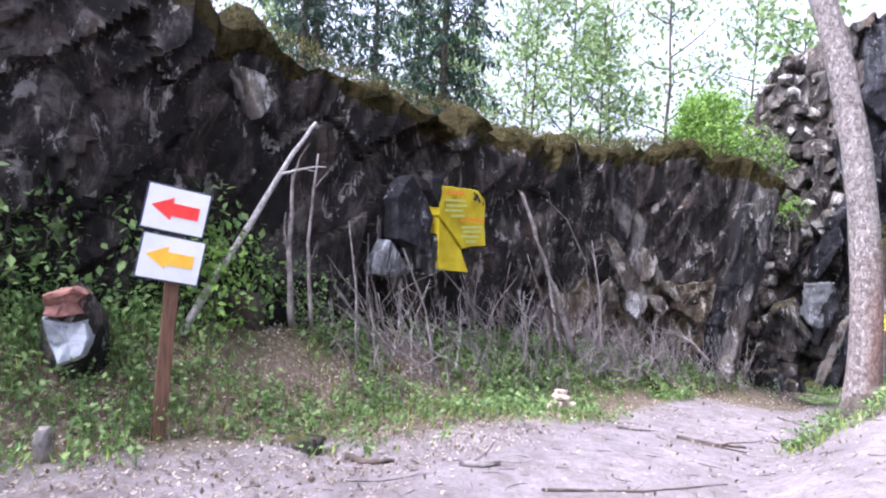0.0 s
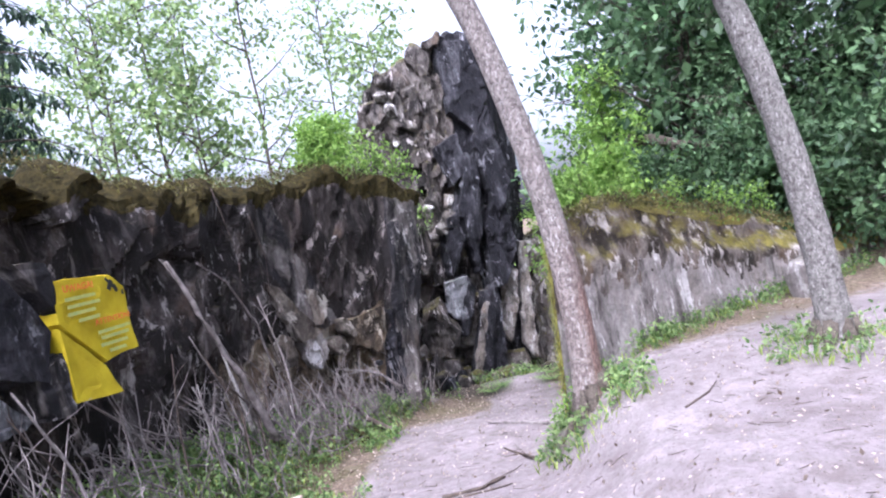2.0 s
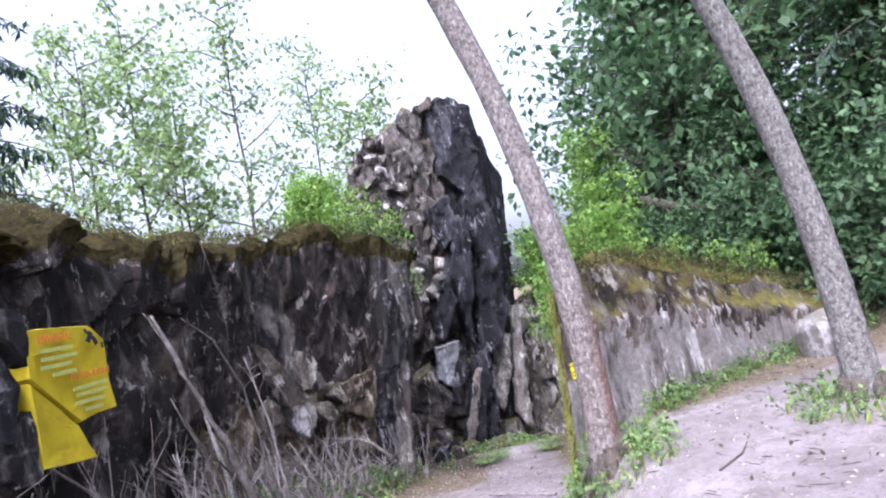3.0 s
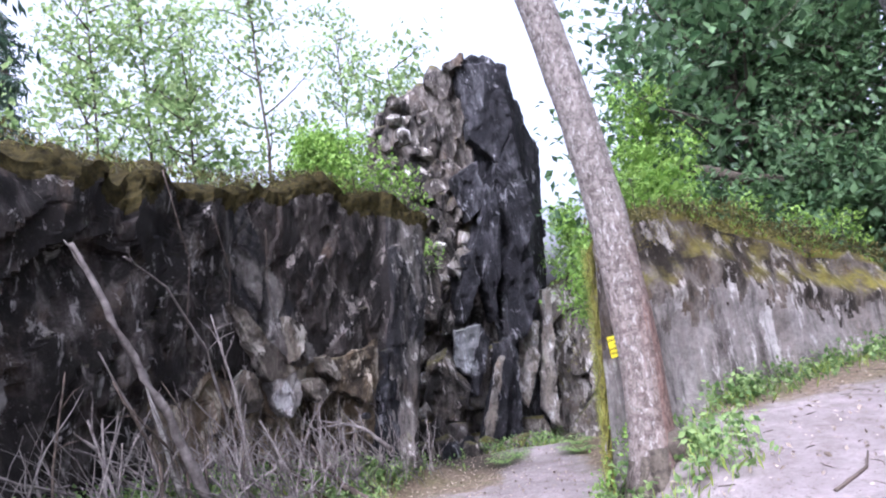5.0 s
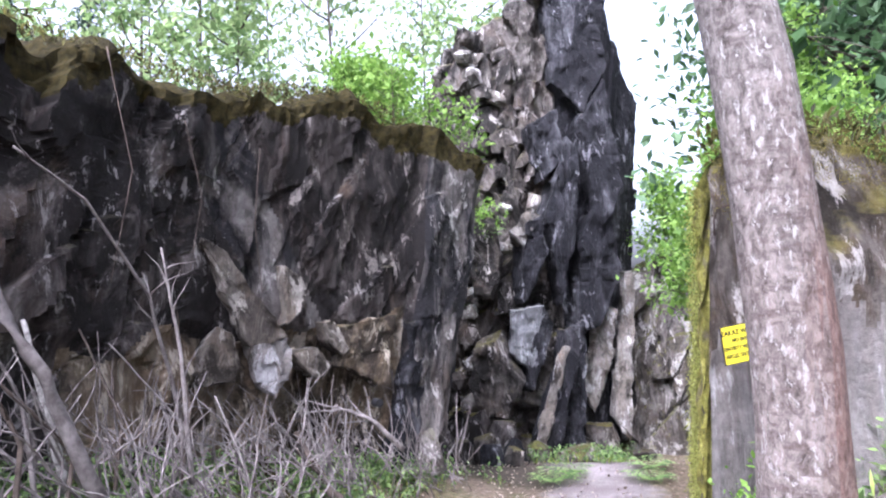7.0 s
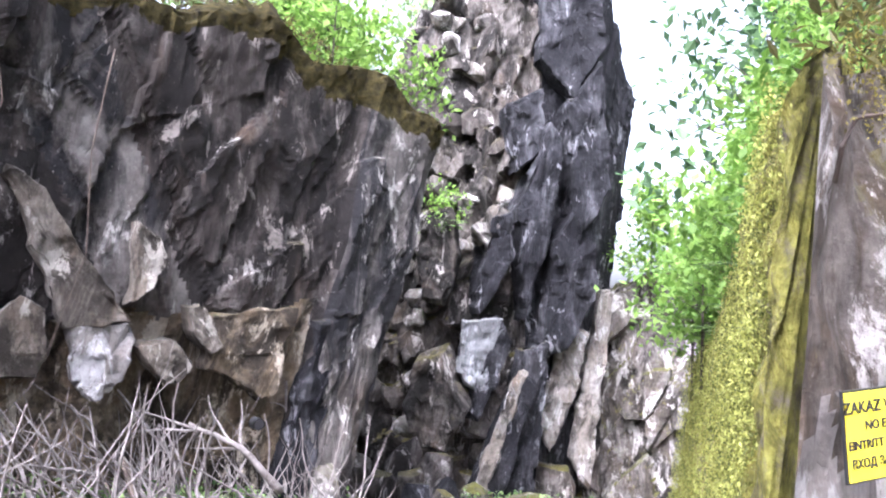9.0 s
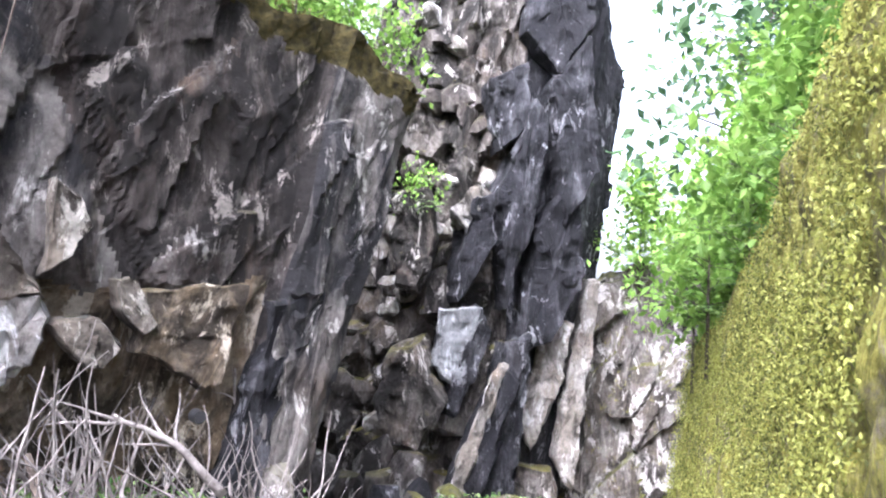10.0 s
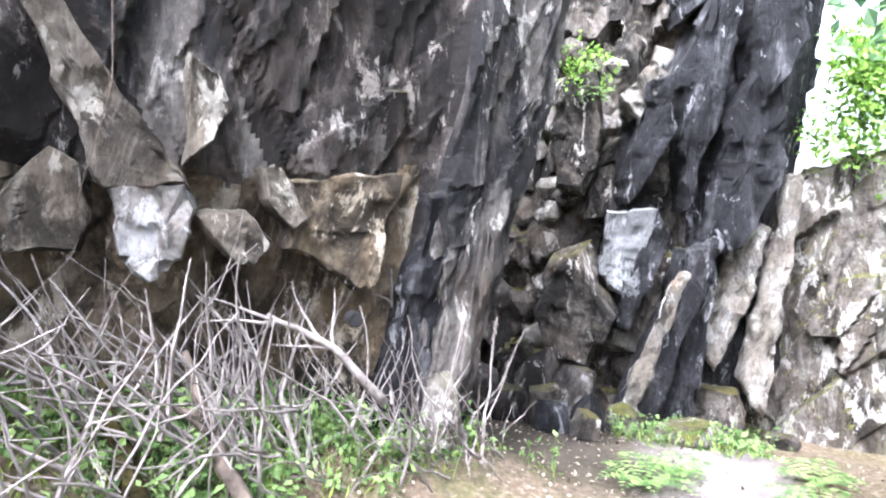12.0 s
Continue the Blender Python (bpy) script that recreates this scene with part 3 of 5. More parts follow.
# ---- broken slabs and stones on the concrete ----
def plate(name, outline, thick, mat, parent=None, label="", out=(0, -1, 0), chip=0.06, seed=0, rough=1.0):
    """A slab with a broken rim: an outline, pushed back along -out, its front rim chipped in."""
    rng = random.Random(seed)
    pts = [Vector(p) for p in outline]
    rim = []
    for a, b in zip(pts, pts[1:] + pts[:1]):
        n = max(2, int((b - a).length / 0.22))
        rim += [a.lerp(b, i / n) + Vector([rng.uniform(-1, 1) * chip * 0.5 for _ in range(3)]) * (i > 0) for i in range(n)]
    mid = sum(rim, Vector()) / len(rim)
    o = Vector(out).normalized()
    front = [mid + (p - mid) * (1 - chip) + o * rng.uniform(0, 0.02) for p in rim]
    inner = [mid + (p - mid) * 0.5 for p in rim]
    back = [p - o * thick for p in rim]
    n = len(rim)
    verts = front + [p - o * chip * 0.7 for p in rim] + back + inner + [mid]
    faces = []
    for i in range(n):
        k = (i + 1) % n
        faces += [(i, n + i, n + k, k), (n + i, 2 * n + i, 2 * n + k, n + k), (3 * n + i, i, k, 3 * n + k), (4 * n, 3 * n + i, 3 * n + k)]
    faces.append(tuple(range(2 * n, 3 * n)))
    ob = mesh_object(name, verts, faces, mat, parent, label)
    bm = bmesh.new()
    bm.from_mesh(ob.data)
    bmesh.ops.triangulate(bm, faces=bm.faces[:])
    bmesh.ops.recalc_face_normals(bm, faces=bm.faces[:])
    if rough:
        bmesh.ops.subdivide_edges(bm, edges=bm.edges[:], cuts=3, use_grid_fill=True)
        bm.normal_update()
        for v in bm.verts:
            p = v.co
            lump = noise.noise(p * 2.3) * 0.05 + noise.noise(p * 6.0 + Vector((seed, 0, 0))) * 0.03 + noise.cell(p * 5.0) * 0.025 + noise.noise(p * 15) * 0.012
            v.co = p + v.normal * lump * rough
    bm.to_mesh(ob.data)
    bm.free()
    return ob


OUT_A = (0.98, -0.2, 0)      # the long wall's outward side
OUT_B = (0.7, -0.71, 0)      # its far end, beside the passage

plate("slab", [(-3.64, 11.42, 0.80), (-3.37, 11.69, 0.86), (-3.33, 11.73, 0.71), (-3.37, 11.69, 0.52), (-3.42, 11.65, 0.32), (-3.49, 11.57, 0.29), (-3.58, 11.48, 0.44)], 0.4, M_LUMP, bunker_wall, "pale hanging concrete lump", OUT_B, 0.05, 1, 0.8)
plate("slab", [(-3.97, 11.10, 1.85), (-3.81, 11.26, 1.75), (-3.59, 11.48, 1.26), (-3.35, 11.71, 0.83), (-3.65, 11.41, 0.78), (-3.74, 11.33, 1.04), (-3.84, 11.23, 1.35), (-3.98, 11.09, 1.79)], 0.4, M_SPALL, bunker_wall, "pale diagonal concrete rib", OUT_B, 0.05, 2, 0.8)
plate("slab", [(-4.17, 11.04, 0.57), (-4.08, 11.13, 0.76), (-3.92, 11.29, 1.00), (-3.82, 11.39, 0.92), (-3.79, 11.42, 0.64), (-3.82, 11.39, 0.45), (-4.06, 11.15, 0.40)], 0.35, M_SPALL, bunker_wall, "broken pale triangle under the overhang", OUT_B, 0.04, 3, 0.7)
plate("slab", [(-3.36, 11.81, 0.66), (-3.17, 12.00, 0.72), (-3.06, 12.11, 0.52), (-3.13, 12.04, 0.38), (-3.20, 11.97, 0.40)], 0.3, M_SPALL, bunker_wall, "", OUT_B, 0.04, 4, 0.7)
plate("slab", [(-3.08, 12.01, 0.98), (-3.00, 12.08, 0.99), (-2.88, 12.20, 0.68), (-2.93, 12.15, 0.62), (-3.05, 12.04, 0.79)], 0.3, M_SPALL, bunker_wall, "", OUT_B, 0.04, 5, 0.5)
plate("slab", [(-3.02, 12.18, 0.93), (-2.47, 12.72, 1.01), (-2.52, 12.67, 0.60), (-2.57, 12.62, 0.26), (-2.65, 12.55, 0.23), (-2.80, 12.40, 0.38), (-2.99, 12.21, 0.50)], 0.3, M_OCHRE, bunker_wall, "ochre-stained hanging concrete", OUT_B, 0.03, 6, 0.7)
plate("slab", [(-3.37, 11.69, 1.60), (-3.25, 11.81, 1.50), (-3.20, 11.86, 1.31), (-3.27, 11.79, 1.10), (-3.37, 11.70, 0.98), (-3.37, 11.69, 1.37)], 0.3, M_SPALL, bunker_wall, "pale scar beside the long crack", OUT_B, 0.04, 9, 0.5)
plate("slab", [(-2.3, 12.9, -0.7), (-2.12, 13.08, -0.75), (-1.5, 13.7, 2.8), (-1.82, 13.38, 2.8), (-2.16, 13.04, 1.2)], 0.35, M_PILASTER, bunker_wall, "streaked leaning edge of the slab", OUT_B, 0.06, 7)
plate("slab", [(-2.52, 12.68, -0.75), (-2.3, 12.9, -0.8), (-2.1, 13.1, 1.0), (-2.3, 12.9, 0.9)], 0.35, M_DARK, bunker_wall, "", OUT_B, 0.05, 8)

# rubble of the tower: angular stones bedded in its left half
rng = random.Random(5)
stones = [stone_mesh("stone", (1, 1, 1), M_TOWER, 100 + i, 24) for i in range(7)]
pale_stones = [stone_mesh("stone", (1, 1, 1), M_PALE, 200 + i, 22) for i in range(4)]
for row in range(21):
    z = -1.9 + row * 0.4
    for k in range(7):
        u = (k + 0.5 * (row % 2)) / 7
        x = -2.55 + u * (2.15 + 0.12 * row * 0.3) + rng.uniform(-0.12, 0.12)
        if x > -0.75 + 0.05 * z or (z > 5.0 and x < -2.3) or rng.random() < 0.3:
            continue
        w = rng.uniform(0.25, 0.75)
        ob = new("stone", rng.choice(pale_stones if rng.random() < 0.22 else stones))
        ob.parent = tower
        y = 16.88 + 0.1 * abs(x + 1.2) + 0.05 * max(z, 0) * 0.9 - 0.02
        ob.matrix_basis = pose(x, y + rng.uniform(0.0, 0.24), z + rng.uniform(-0.12, 0.12), rng.uniform(-40, 40), rng.uniform(-40, 40), rng.uniform(0, 360)) @ Matrix.Diagonal((w, rng.uniform(0.35, 0.5), rng.uniform(0.3, 0.6), 1))

plate("slab", [(-1.22, 16.3, 0.95), (-0.68, 16.25, 1.02), (-0.86, 16.3, 0.2), (-1.0, 16.35, -0.02), (-1.3, 16.4, 0.25)], 0.7, M_FACET, tower, "pale bluish streaked broken face", (0.1, -1, 0.2), 0.07, 11)
plate("slab", [(-0.68, 16.25, 1.02), (-0.5, 16.35, 0.7), (-0.95, 16.3, -0.45), (-1.0, 16.35, -0.02)], 0.6, M_DARK, tower, "", (0.5, -1, 0), 0.05, 12)
plate("slab", [(-0.9, 16.3, 2.45), (-0.6, 16.25, 2.55), (-0.52, 16.3, 1.95), (-0.95, 16.3, 1.1), (-1.0, 16.4, 1.4)], 0.6, M_DARK, tower, "", (0.4, -1, 0), 0.05, 13)
plate("slab", [(-1.2, 16.35, 2.3), (-0.85, 16.25, 2.7), (-0.62, 16.3, 2.55), (-0.95, 16.35, 2.0)], 0.5, M_PALE, tower, "", (0, -1, 0.3), 0.07, 14)
plate("slab", [(-0.55, 16.4, 2.6), (-0.1, 16.4, 3.9), (0.1, 16.5, 3.7), (-0.05, 16.5, 2.2), (-0.35, 16.4, 1.0)], 0.6, M_DARK, tower, "", (0.3, -1, 0), 0.04, 15)
plate("slab", [(-0.75, 16.5, 4.2), (-0.25, 16.4, 4.4), (-0.2, 16.45, 3.5), (-0.55, 16.5, 3.2)], 0.5, M_DARK, tower, "", (0.3, -1, 0), 0.05, 16)
plate("slab", [(-0.35, 16.8, 6.75), (0.55, 16.85, 6.65), (0.7, 16.8, 5.2), (0.25, 16.7, 4.4), (-0.3, 16.7, 5.0)], 0.5, M_DARK, tower, "smooth blue-black slab face", (0.2, -1, 0), 0.03, 17)
plate("slab", [(0.15, 16.6, 4.2), (0.65, 16.7, 5.0), (0.85, 16.8, 3.0), (0.4, 16.6, 2.2)], 0.5, M_DARK, tower, "", (0.4, -1, 0), 0.04, 18)
plate("slab", [(0.0, 16.6, 2.1), (0.5, 16.7, 2.9), (0.75, 16.9, 1.6), (0.3, 16.7, 0.6), (-0.1, 16.6, 0.4)], 0.5, M_DARK, tower, "", (0.4, -1, 0), 0.04, 19)
plate("slab", [(-0.35, 16.2, 0.3), (-0.15, 16.2, 0.1), (-0.75, 16.0, -2.0), (-1.15, 16.0, -2.0), (-0.95, 16.1, -1.2)], 0.4, M_DARK, tower, "long black slab leaning on the rubble", (0.3, -1, 0.2), 0.05, 20)
plate("slab", [(-0.42, 16.16, 0.32), (-0.3, 16.2, 0.3), (-0.85, 16.0, -1.5), (-1.1, 16.02, -1.7)], 0.3, M_PALE, tower, "", (0, -1, 0.2), 0.07, 21)
plate("slab", [(-0.35, 16.3, 0.6), (0.0, 16.5, 0.7), (-0.2, 16.3, -2.0), (-0.7, 16.2, -2.0)], 0.4, M_DARK, tower, "", (0.3, -1, 0.1), 0.05, 22)
plate("slab", [(-1.9, 16.2, 0.3), (-1.5, 16.1, 0.45), (-1.1, 16.1, -0.3), (-1.35, 16.1, -0.9), (-1.8, 16.2, -0.85), (-2.0, 16.25, -0.3)], 0.7, M_TOWER, tower, "rounded hanging lump of rubble", (-0.1, -1, -0.2), 0.1, 23)
plate("slab", [(-1.95, 16.3, 2.5), (-1.5, 16.2, 2.55), (-1.35, 16.2, 1.9), (-1.55, 16.2, 1.15), (-1.85, 16.3, 1.2), (-2.0, 16.35, 1.9)], 0.6, M_TOWER, tower, "", (0, -1, 0), 0.1, 24)
plate("slab", [(0.3, 17.0, 1.0), (0.62, 16.95, 0.85), (0.45, 17.0, -0.1), (0.1, 16.9, -0.95), (-0.1, 16.95, -0.6), (0.05, 17.0, 0.2)], 0.5, M_PALE, nook, "pale broken slab standing on edge", (0, -1, 0), 0.07, 25)
plate("slab", [(0.8, 17.2, 1.55), (1.0, 17.2, 1.5), (0.85, 17.1, 0.2), (0.7, 17.0, -1.45), (0.45, 17.0, -1.0), (0.6, 17.1, 0.3)], 0.35, M_PALE, nook, "long pale upright slab", (0.1, -1, 0), 0.07, 26)
plate("slab", [(0.75, 17.25, 0.4), (0.92, 17.2, 0.2), (0.82, 17.1, -1.5), (0.6, 17.1, -1.3)], 0.35, M_TOWER, nook, "", (0.1, -1, 0), 0.07, 27)
plate("slab", [(-0.1, 16.9, -1.05), (0.4, 16.85, -1.1), (0.5, 16.8, -1.75), (-0.15, 16.8, -1.8)], 0.6, M_TOWER, nook, "squared concrete lump on the ground", (0, -1, 0.1), 0.1, 28)


def boulder(name, at, size, mat, seed, turn=(0, 0, 0), label="", category="stone", group=""):
    ob = new(name, stone_mesh(name, size, mat, seed, 22))
    ob.matrix_world = pose(*at, *turn)
    return tagged(ob, label, category, group)


# darker concretes on most of these put the hollow's shade into their colour
for i, (x, y, w, h, mat) in enumerate([(-2.2, 13.0, 0.42, 0.75, M_NOOK), (-1.55, 14.9, 0.5, 0.42, M_DARK), (-1.25, 14.6, 0.4, 0.36, M_TOWER), (-1.7, 15.3, 0.5, 0.6, M_TOWER), (-1.3, 15.4, 0.45, 0.5, M_DARK), (-2.1, 15.4, 0.6, 0.5, M_WALL), (-1.9, 15.9, 0.7, 1.1, M_WALL), (-1.45, 15.9, 0.6, 0.9, M_WALL), (-2.6, 15.6, 0.7, 0.9, M_WALL), (-0.9, 15.7, 0.6, 0.5, M_NOOK), (-0.3, 15.3, 0.9, 0.3, M_NOOK), (0.9, 16.9, 0.4, 0.25, M_WALL)]):
    boulder("boulder", (x, y, ground_height(x, y) + h * 0.34), (w, w * 0.8, h), mat, 300 + i, (i * 13 % 25 - 12, i * 17 % 25 - 12, i * 47), "angular lump of fallen concrete on the passage floor", "boulder", "fallen lumps in the passage")


# ---- plants ----
def leaf_cards(centres, size, rng, droop=0.3, slim=0.55, jitter=0.0):
    """Many small leaves, each a folded lozenge; returns vertices and faces."""
    n = len(centres)
    c = np.array(centres) + rng.normal(0, 1, (n, 3)) * jitter
    a = rng.normal(0, 1, (n, 3))
    a[:, 2] -= droop
    a /= np.linalg.norm(a, axis=1)[:, None]
    b = np.cross(a, rng.normal(0, 0.45, (n, 3)) + (0, 0, 1))
    b /= np.linalg.norm(b, axis=1)[:, None] + 1e-6
    up = np.cross(b, a)
    s = size * rng.uniform(0.6, 1.3, (n, 1))
    tip, wide = a * s, b * s * slim * 0.5
    v = np.stack([c, c + tip * 0.45 + wide + up * s * 0.08, c + tip, c + tip * 0.45 - wide + up * s * 0.08], 1).reshape(-1, 3)
    f = np.arange(4 * n).reshape(-1, 4)
    return v.tolist(), f.tolist()


def branch_line(start, way, length, bend, rng, n=6):
    pts, p, d = [Vector(start)], Vector(start), Vector(way).normalized()
    for _ in range(n):
        d = (d + Vector([rng.uniform(-1, 1) for _ in range(3)]) * bend).normalized()
        p = p + d * (length / n)
        pts.append(p.copy())
    return pts


def broadleaf(name, height, girth, first, spread, limbs, leaves, leaf, mat, wood, seed, label, lean=(0, 0), category="tree"):
    """A tapered trunk, limbs with twigs, and leaves in uneven sprays along them."""
    rng, nrng = random.Random(seed), np.random.default_rng(seed)
    root = empty(name)
    line_pts = [Vector((lean[0] * t * t * height + rng.uniform(-1, 1) * 0.03 * height * t * (1 - t), lean[1] * t * t * height, t * height)) for t in [i / 10 for i in range(11)]]
    line_pts[0].z = -0.3
    pieces = [tube(line_pts, [girth * (1 - 0.85 * i / 10) for i in range(11)], 8, 0.1, rng)]
    spots = []
    for k in range(limbs):
        t = first + (1 - first) * (k + rng.random()) / limbs
        at = along(line_pts, t)
        turn = k * 2.4 + rng.uniform(-0.5, 0.5)
        reach = spread * (1.15 - 0.75 * t) * rng.uniform(0.6, 1.2)
        limb = branch_line(at, (math.cos(turn), math.sin(turn), rng.uniform(0.2, 0.9)), reach, 0.22, rng)
        pieces.append(tube(limb, [girth * 0.34 * (1 - 0.8 * i / 6) for i in range(7)], 5))
        for j in range(2, 7):
            for _ in range(2):
                twig = branch_line(limb[j], Vector([rng.uniform(-1, 1), rng.uniform(-1, 1), rng.uniform(-0.4, 0.7)]), reach * rng.uniform(0.2, 0.5), 0.3, rng, 3)
                pieces.append(tube(twig, [girth * 0.09, girth * 0.07, girth * 0.05, girth * 0.02], 3))
                spots += twig[1:]
    trunk = mesh_object("trunk", *merge(pieces), wood, root, smooth=True)
    pick = [spots[rng.randrange(len(spots))] for _ in range(leaves)]
    crown = mesh_object("crown", *leaf_cards([tuple(p) for p in pick], leaf, nrng, 0.5, 0.6, leaf * 1.1), mat, root)
    return tagged(root, label, category)


def spruce(name, height, girth, spread, seed, label, first=0.12):
    """A spruce: whorls of drooping boughs hung with needle sprays."""
    rng, nrng = random.Random(seed), np.random.default_rng(seed)
    root = empty(name)
    pts = [Vector((0.02 * math.sin(i), 0.02 * math.cos(i), height * i / 10)) for i in range(11)]
    pts[0].z = -0.3
    pieces, v_all, f_all = [tube(pts, [girth * (1 - 0.92 * i / 10) for i in range(11)], 8)], [], []
    spots = []
    for k in range(int(height * 6)):
        t = first + (1 - first) * (k + rng.random()) / (height * 6)
        turn, reach = k * 2.4 + rng.uniform(-0.3, 0.3), spread * (1.08 - t) * rng.uniform(0.55, 1.1)
        p, bough = Vector((0, 0, t * height)), []
        for i in range(8):
            w = i / 7
            bough.append(p + Vector((math.cos(turn) * reach * w, math.sin(turn) * reach * w, reach * (0.12 * w - 0.42 * w * w))))
        pieces.append(tube(bough, [girth * 0.16 * (1 - 0.85 * i / 7) for i in range(8)], 4))
        for i in range(1, 8):
            for _ in range(int(3 + reach * 4)):
                q = bough[i].lerp(bough[i - 1], rng.random())
                side = Vector((-math.sin(turn), math.cos(turn), 0)) * rng.uniform(-1, 1) * reach * 0.22 * (1.2 - i / 8)
                spots.append(tuple(q + side + Vector((0, 0, -abs(side.length) * 0.35 - rng.random() * 0.12))))
    mesh_object("trunk", *merge(pieces), M_DARK_BARK, root, smooth=True)
    mesh_object("crown", *leaf_cards(spots, 0.3, nrng, 1.3, 0.28, 0.05), M_NEEDLES, root)
    return tagged(root, label, "tree")


def set_at(ob, x, y, z=None, turn=0, size=1.0):
    ob.matrix_basis = pose(x, y, ground_height(x, y) if z is None else z, 0, 0, turn) @ Matrix.Scale(size, 4)
    return ob


def planted(ob, spots, group=""):
    """Sets ob at the first spot and copies of it at the others: x, y, turn, size, and a height where it is not the ground's."""
    for i, (x, y, turn, size, *z) in enumerate(spots):
        m = pose(x, y, z[0] if z else ground_height(x, y), 0, 0, turn) @ Matrix.Scale(size, 4)
        if i == 0:
            ob.matrix_basis = m
        else:
            copy_thing(ob, m)
        if group:
            ob["group"] = group


young = broadleaf("birch_tree", 12, 0.075, 0.25, 3.0, 26, 2300, 0.17, M_LEAF_LIGHT, M_DARK_BARK, 11, "slender young birch tree with sparse light green leaves")
planted(young, [(-8.8, 17.5, 0, 1.0), (-8.0, 18.5, 70, 1.1), (-11.5, 22.0, 130, 1.15), (-6.2, 22.5, 200, 1.25), (-4.2, 27.0, 20, 1.2), (-19.0, 15.5, 260, 1.1), (-10.0, 27.0, 310, 1.3), (-17, 22, 10, 1.3), (-18.0, 9.0, 200, 1.2)], "birches behind the wall")
aspen = broadleaf("aspen_tree", 9, 0.08, 0.3, 2.6, 24, 2300, 0.19, M_LEAF_LIGHT, M_DARK_BARK, 17, "young aspen tree with bright green leaves")
planted(aspen, [(-6.6, 17.5, 0, 1.05), (-2.2, 24.0, 50, 1.2), (-12.5, 18.0, 140, 1.1), (-4.0, 20.5, 250, 0.8), (-20, 16, 80, 1.2)], "aspens behind the ruin")
maple = broadleaf("maple_tree", 8.5, 0.13, 0.12, 3.6, 40, 6200, 0.25, M_LEAF_DARK, M_DARK_BARK, 23, "dense maple tree with dark green leaves")
planted(maple, [(5.2, 15.9, 0, 1.0), (7.0, 15.0, 90, 1.05), (9.5, 12.5, 180, 1.1), (11.5, 9.0, 250, 1.1), (6.9, 20.5, 300, 1.2), (8.5, 20.0, 40, 1.3), (13, 16, 130, 1.3), (5.4, 13.4, 200, 0.55), (7.6, 12.4, 20, 0.6)], "maples on the bank")
hazel = broadleaf("hazel_bush", 4.2, 0.05, 0.05, 2.2, 26, 4200, 0.16, M_LEAF_BRIGHT, M_DARK_BARK, 29, "leafy hazel bush with bright green leaves", category="bush")
planted(hazel, [(2.6, 14.2, 0, 0.6, 1.9), (3.4, 18.2, 80, 0.8)], "bushes behind the block")
tall_spruce = spruce("spruce_tree", 17, 0.2, 3.4, 31, "tall dark spruce tree with drooping boughs")
planted(tall_spruce, [(-8.4, 12.1, 0, 0.8), (-10.2, 9.4, 70, 0.95), (-12.2, 11.6, 200, 1.1), (-8.4, 9.7, 140, 0.7), (-10.8, 14.2, 40, 0.85), (8.0, 12.2, 60, 1.0), (11.0, 14.5, 170, 1.15), (6.2, 17.5, 240, 1.1), (-22.0, 12.0, 100, 1.2), (14.5, 6.0, 20, 1.1), (-16.5, 26, 50, 1.2)], "spruces of the forest")
# unseen maples added behind the walker close the clearing and block some light
planted(copy_thing(maple, pose(10, -4, 0)), [(10, -6, 10, 1.2), (3, -12, 80, 1.4), (-6, -11, 200, 1.4), (-12, -3, 20, 1.3), (15, 0, 100, 1.3)], "maples behind the clearing")

sapling = broadleaf("maple_sapling", 2.4, 0.022, 0.1, 1.1, 18, 2000, 0.155, M_LEAF_BRIGHT, M_DARK_BARK, 37, "small maple sapling with bright green leaves", category="sapling")
planted(sapling, [(-3.3, 15.0, 0, 0.8, 3.0), (-3.0, 15.8, 60, 0.9, 3.3), (-3.3, 14.0, 130, 0.7, 3.2), (1.45, 12.4, 200, 0.9, 0.75), (1.7, 13.2, 20, 1.0, 0.6), (1.15, 11.6, 80, 0.75, 0.95), (1.0, 10.9, 140, 0.65, 1.2), (1.9, 11.9, 300, 1.0, 0.8), (1.25, 13.0, 110, 0.8, 0.55), (1.7, 17.9, 260, 0.9, 1.5)], "saplings on the ruin")
bramble = broadleaf("bramble_bush", 1.5, 0.02, 0.05, 1.0, 26, 2600, 0.1, M_LEAF_DARK, M_DARK_BARK, 43, "dense dark green bramble bush", category="bush")
planted(bramble, [(3.0, 13.2, 40, 1.1, 0.9), (4.2, 13.4, 100, 1.2, 0.5), (5.4, 13.7, 10, 1.25), (6.3, 13.2, 210, 1.3), (5.2, 11.6, 0, 1.3), (6.4, 10.8, 100, 1.5), (7.8, 11.0, 200, 1.7), (9.0, 9.2, 40, 1.7), (4.4, 12.6, 140, 1.3), (6.8, 12.6, 10, 1.6), (8.5, 13.5, 240, 2.0)], "brambles round the clearing")
nettle = broadleaf("nettle_clump", 0.9, 0.01, 0.05, 0.7, 22, 700, 0.085, M_HERB, M_HERB, 47, "clump of green nettles in front of the wall", category="plant")
planted(nettle, [(-5.9, 3.4, 0, 1.1), (-5.8, 4.0, 60, 1.2), (-6.0, 2.4, 110, 1.0), (-6.1, 1.7, 200, 1.2), (-6.2, 1.0, 20, 1.3), (-5.6, 4.6, 150, 0.8), (-5.4, 5.2, 250, 0.7)], "nettles along the wall")
tuft = broadleaf("leafy_shoot", 0.7, 0.012, 0.05, 0.5, 14, 330, 0.075, M_LEAF_BRIGHT, M_DARK_BARK, 41, "low leafy shoot with bright green leaves", category="plant")
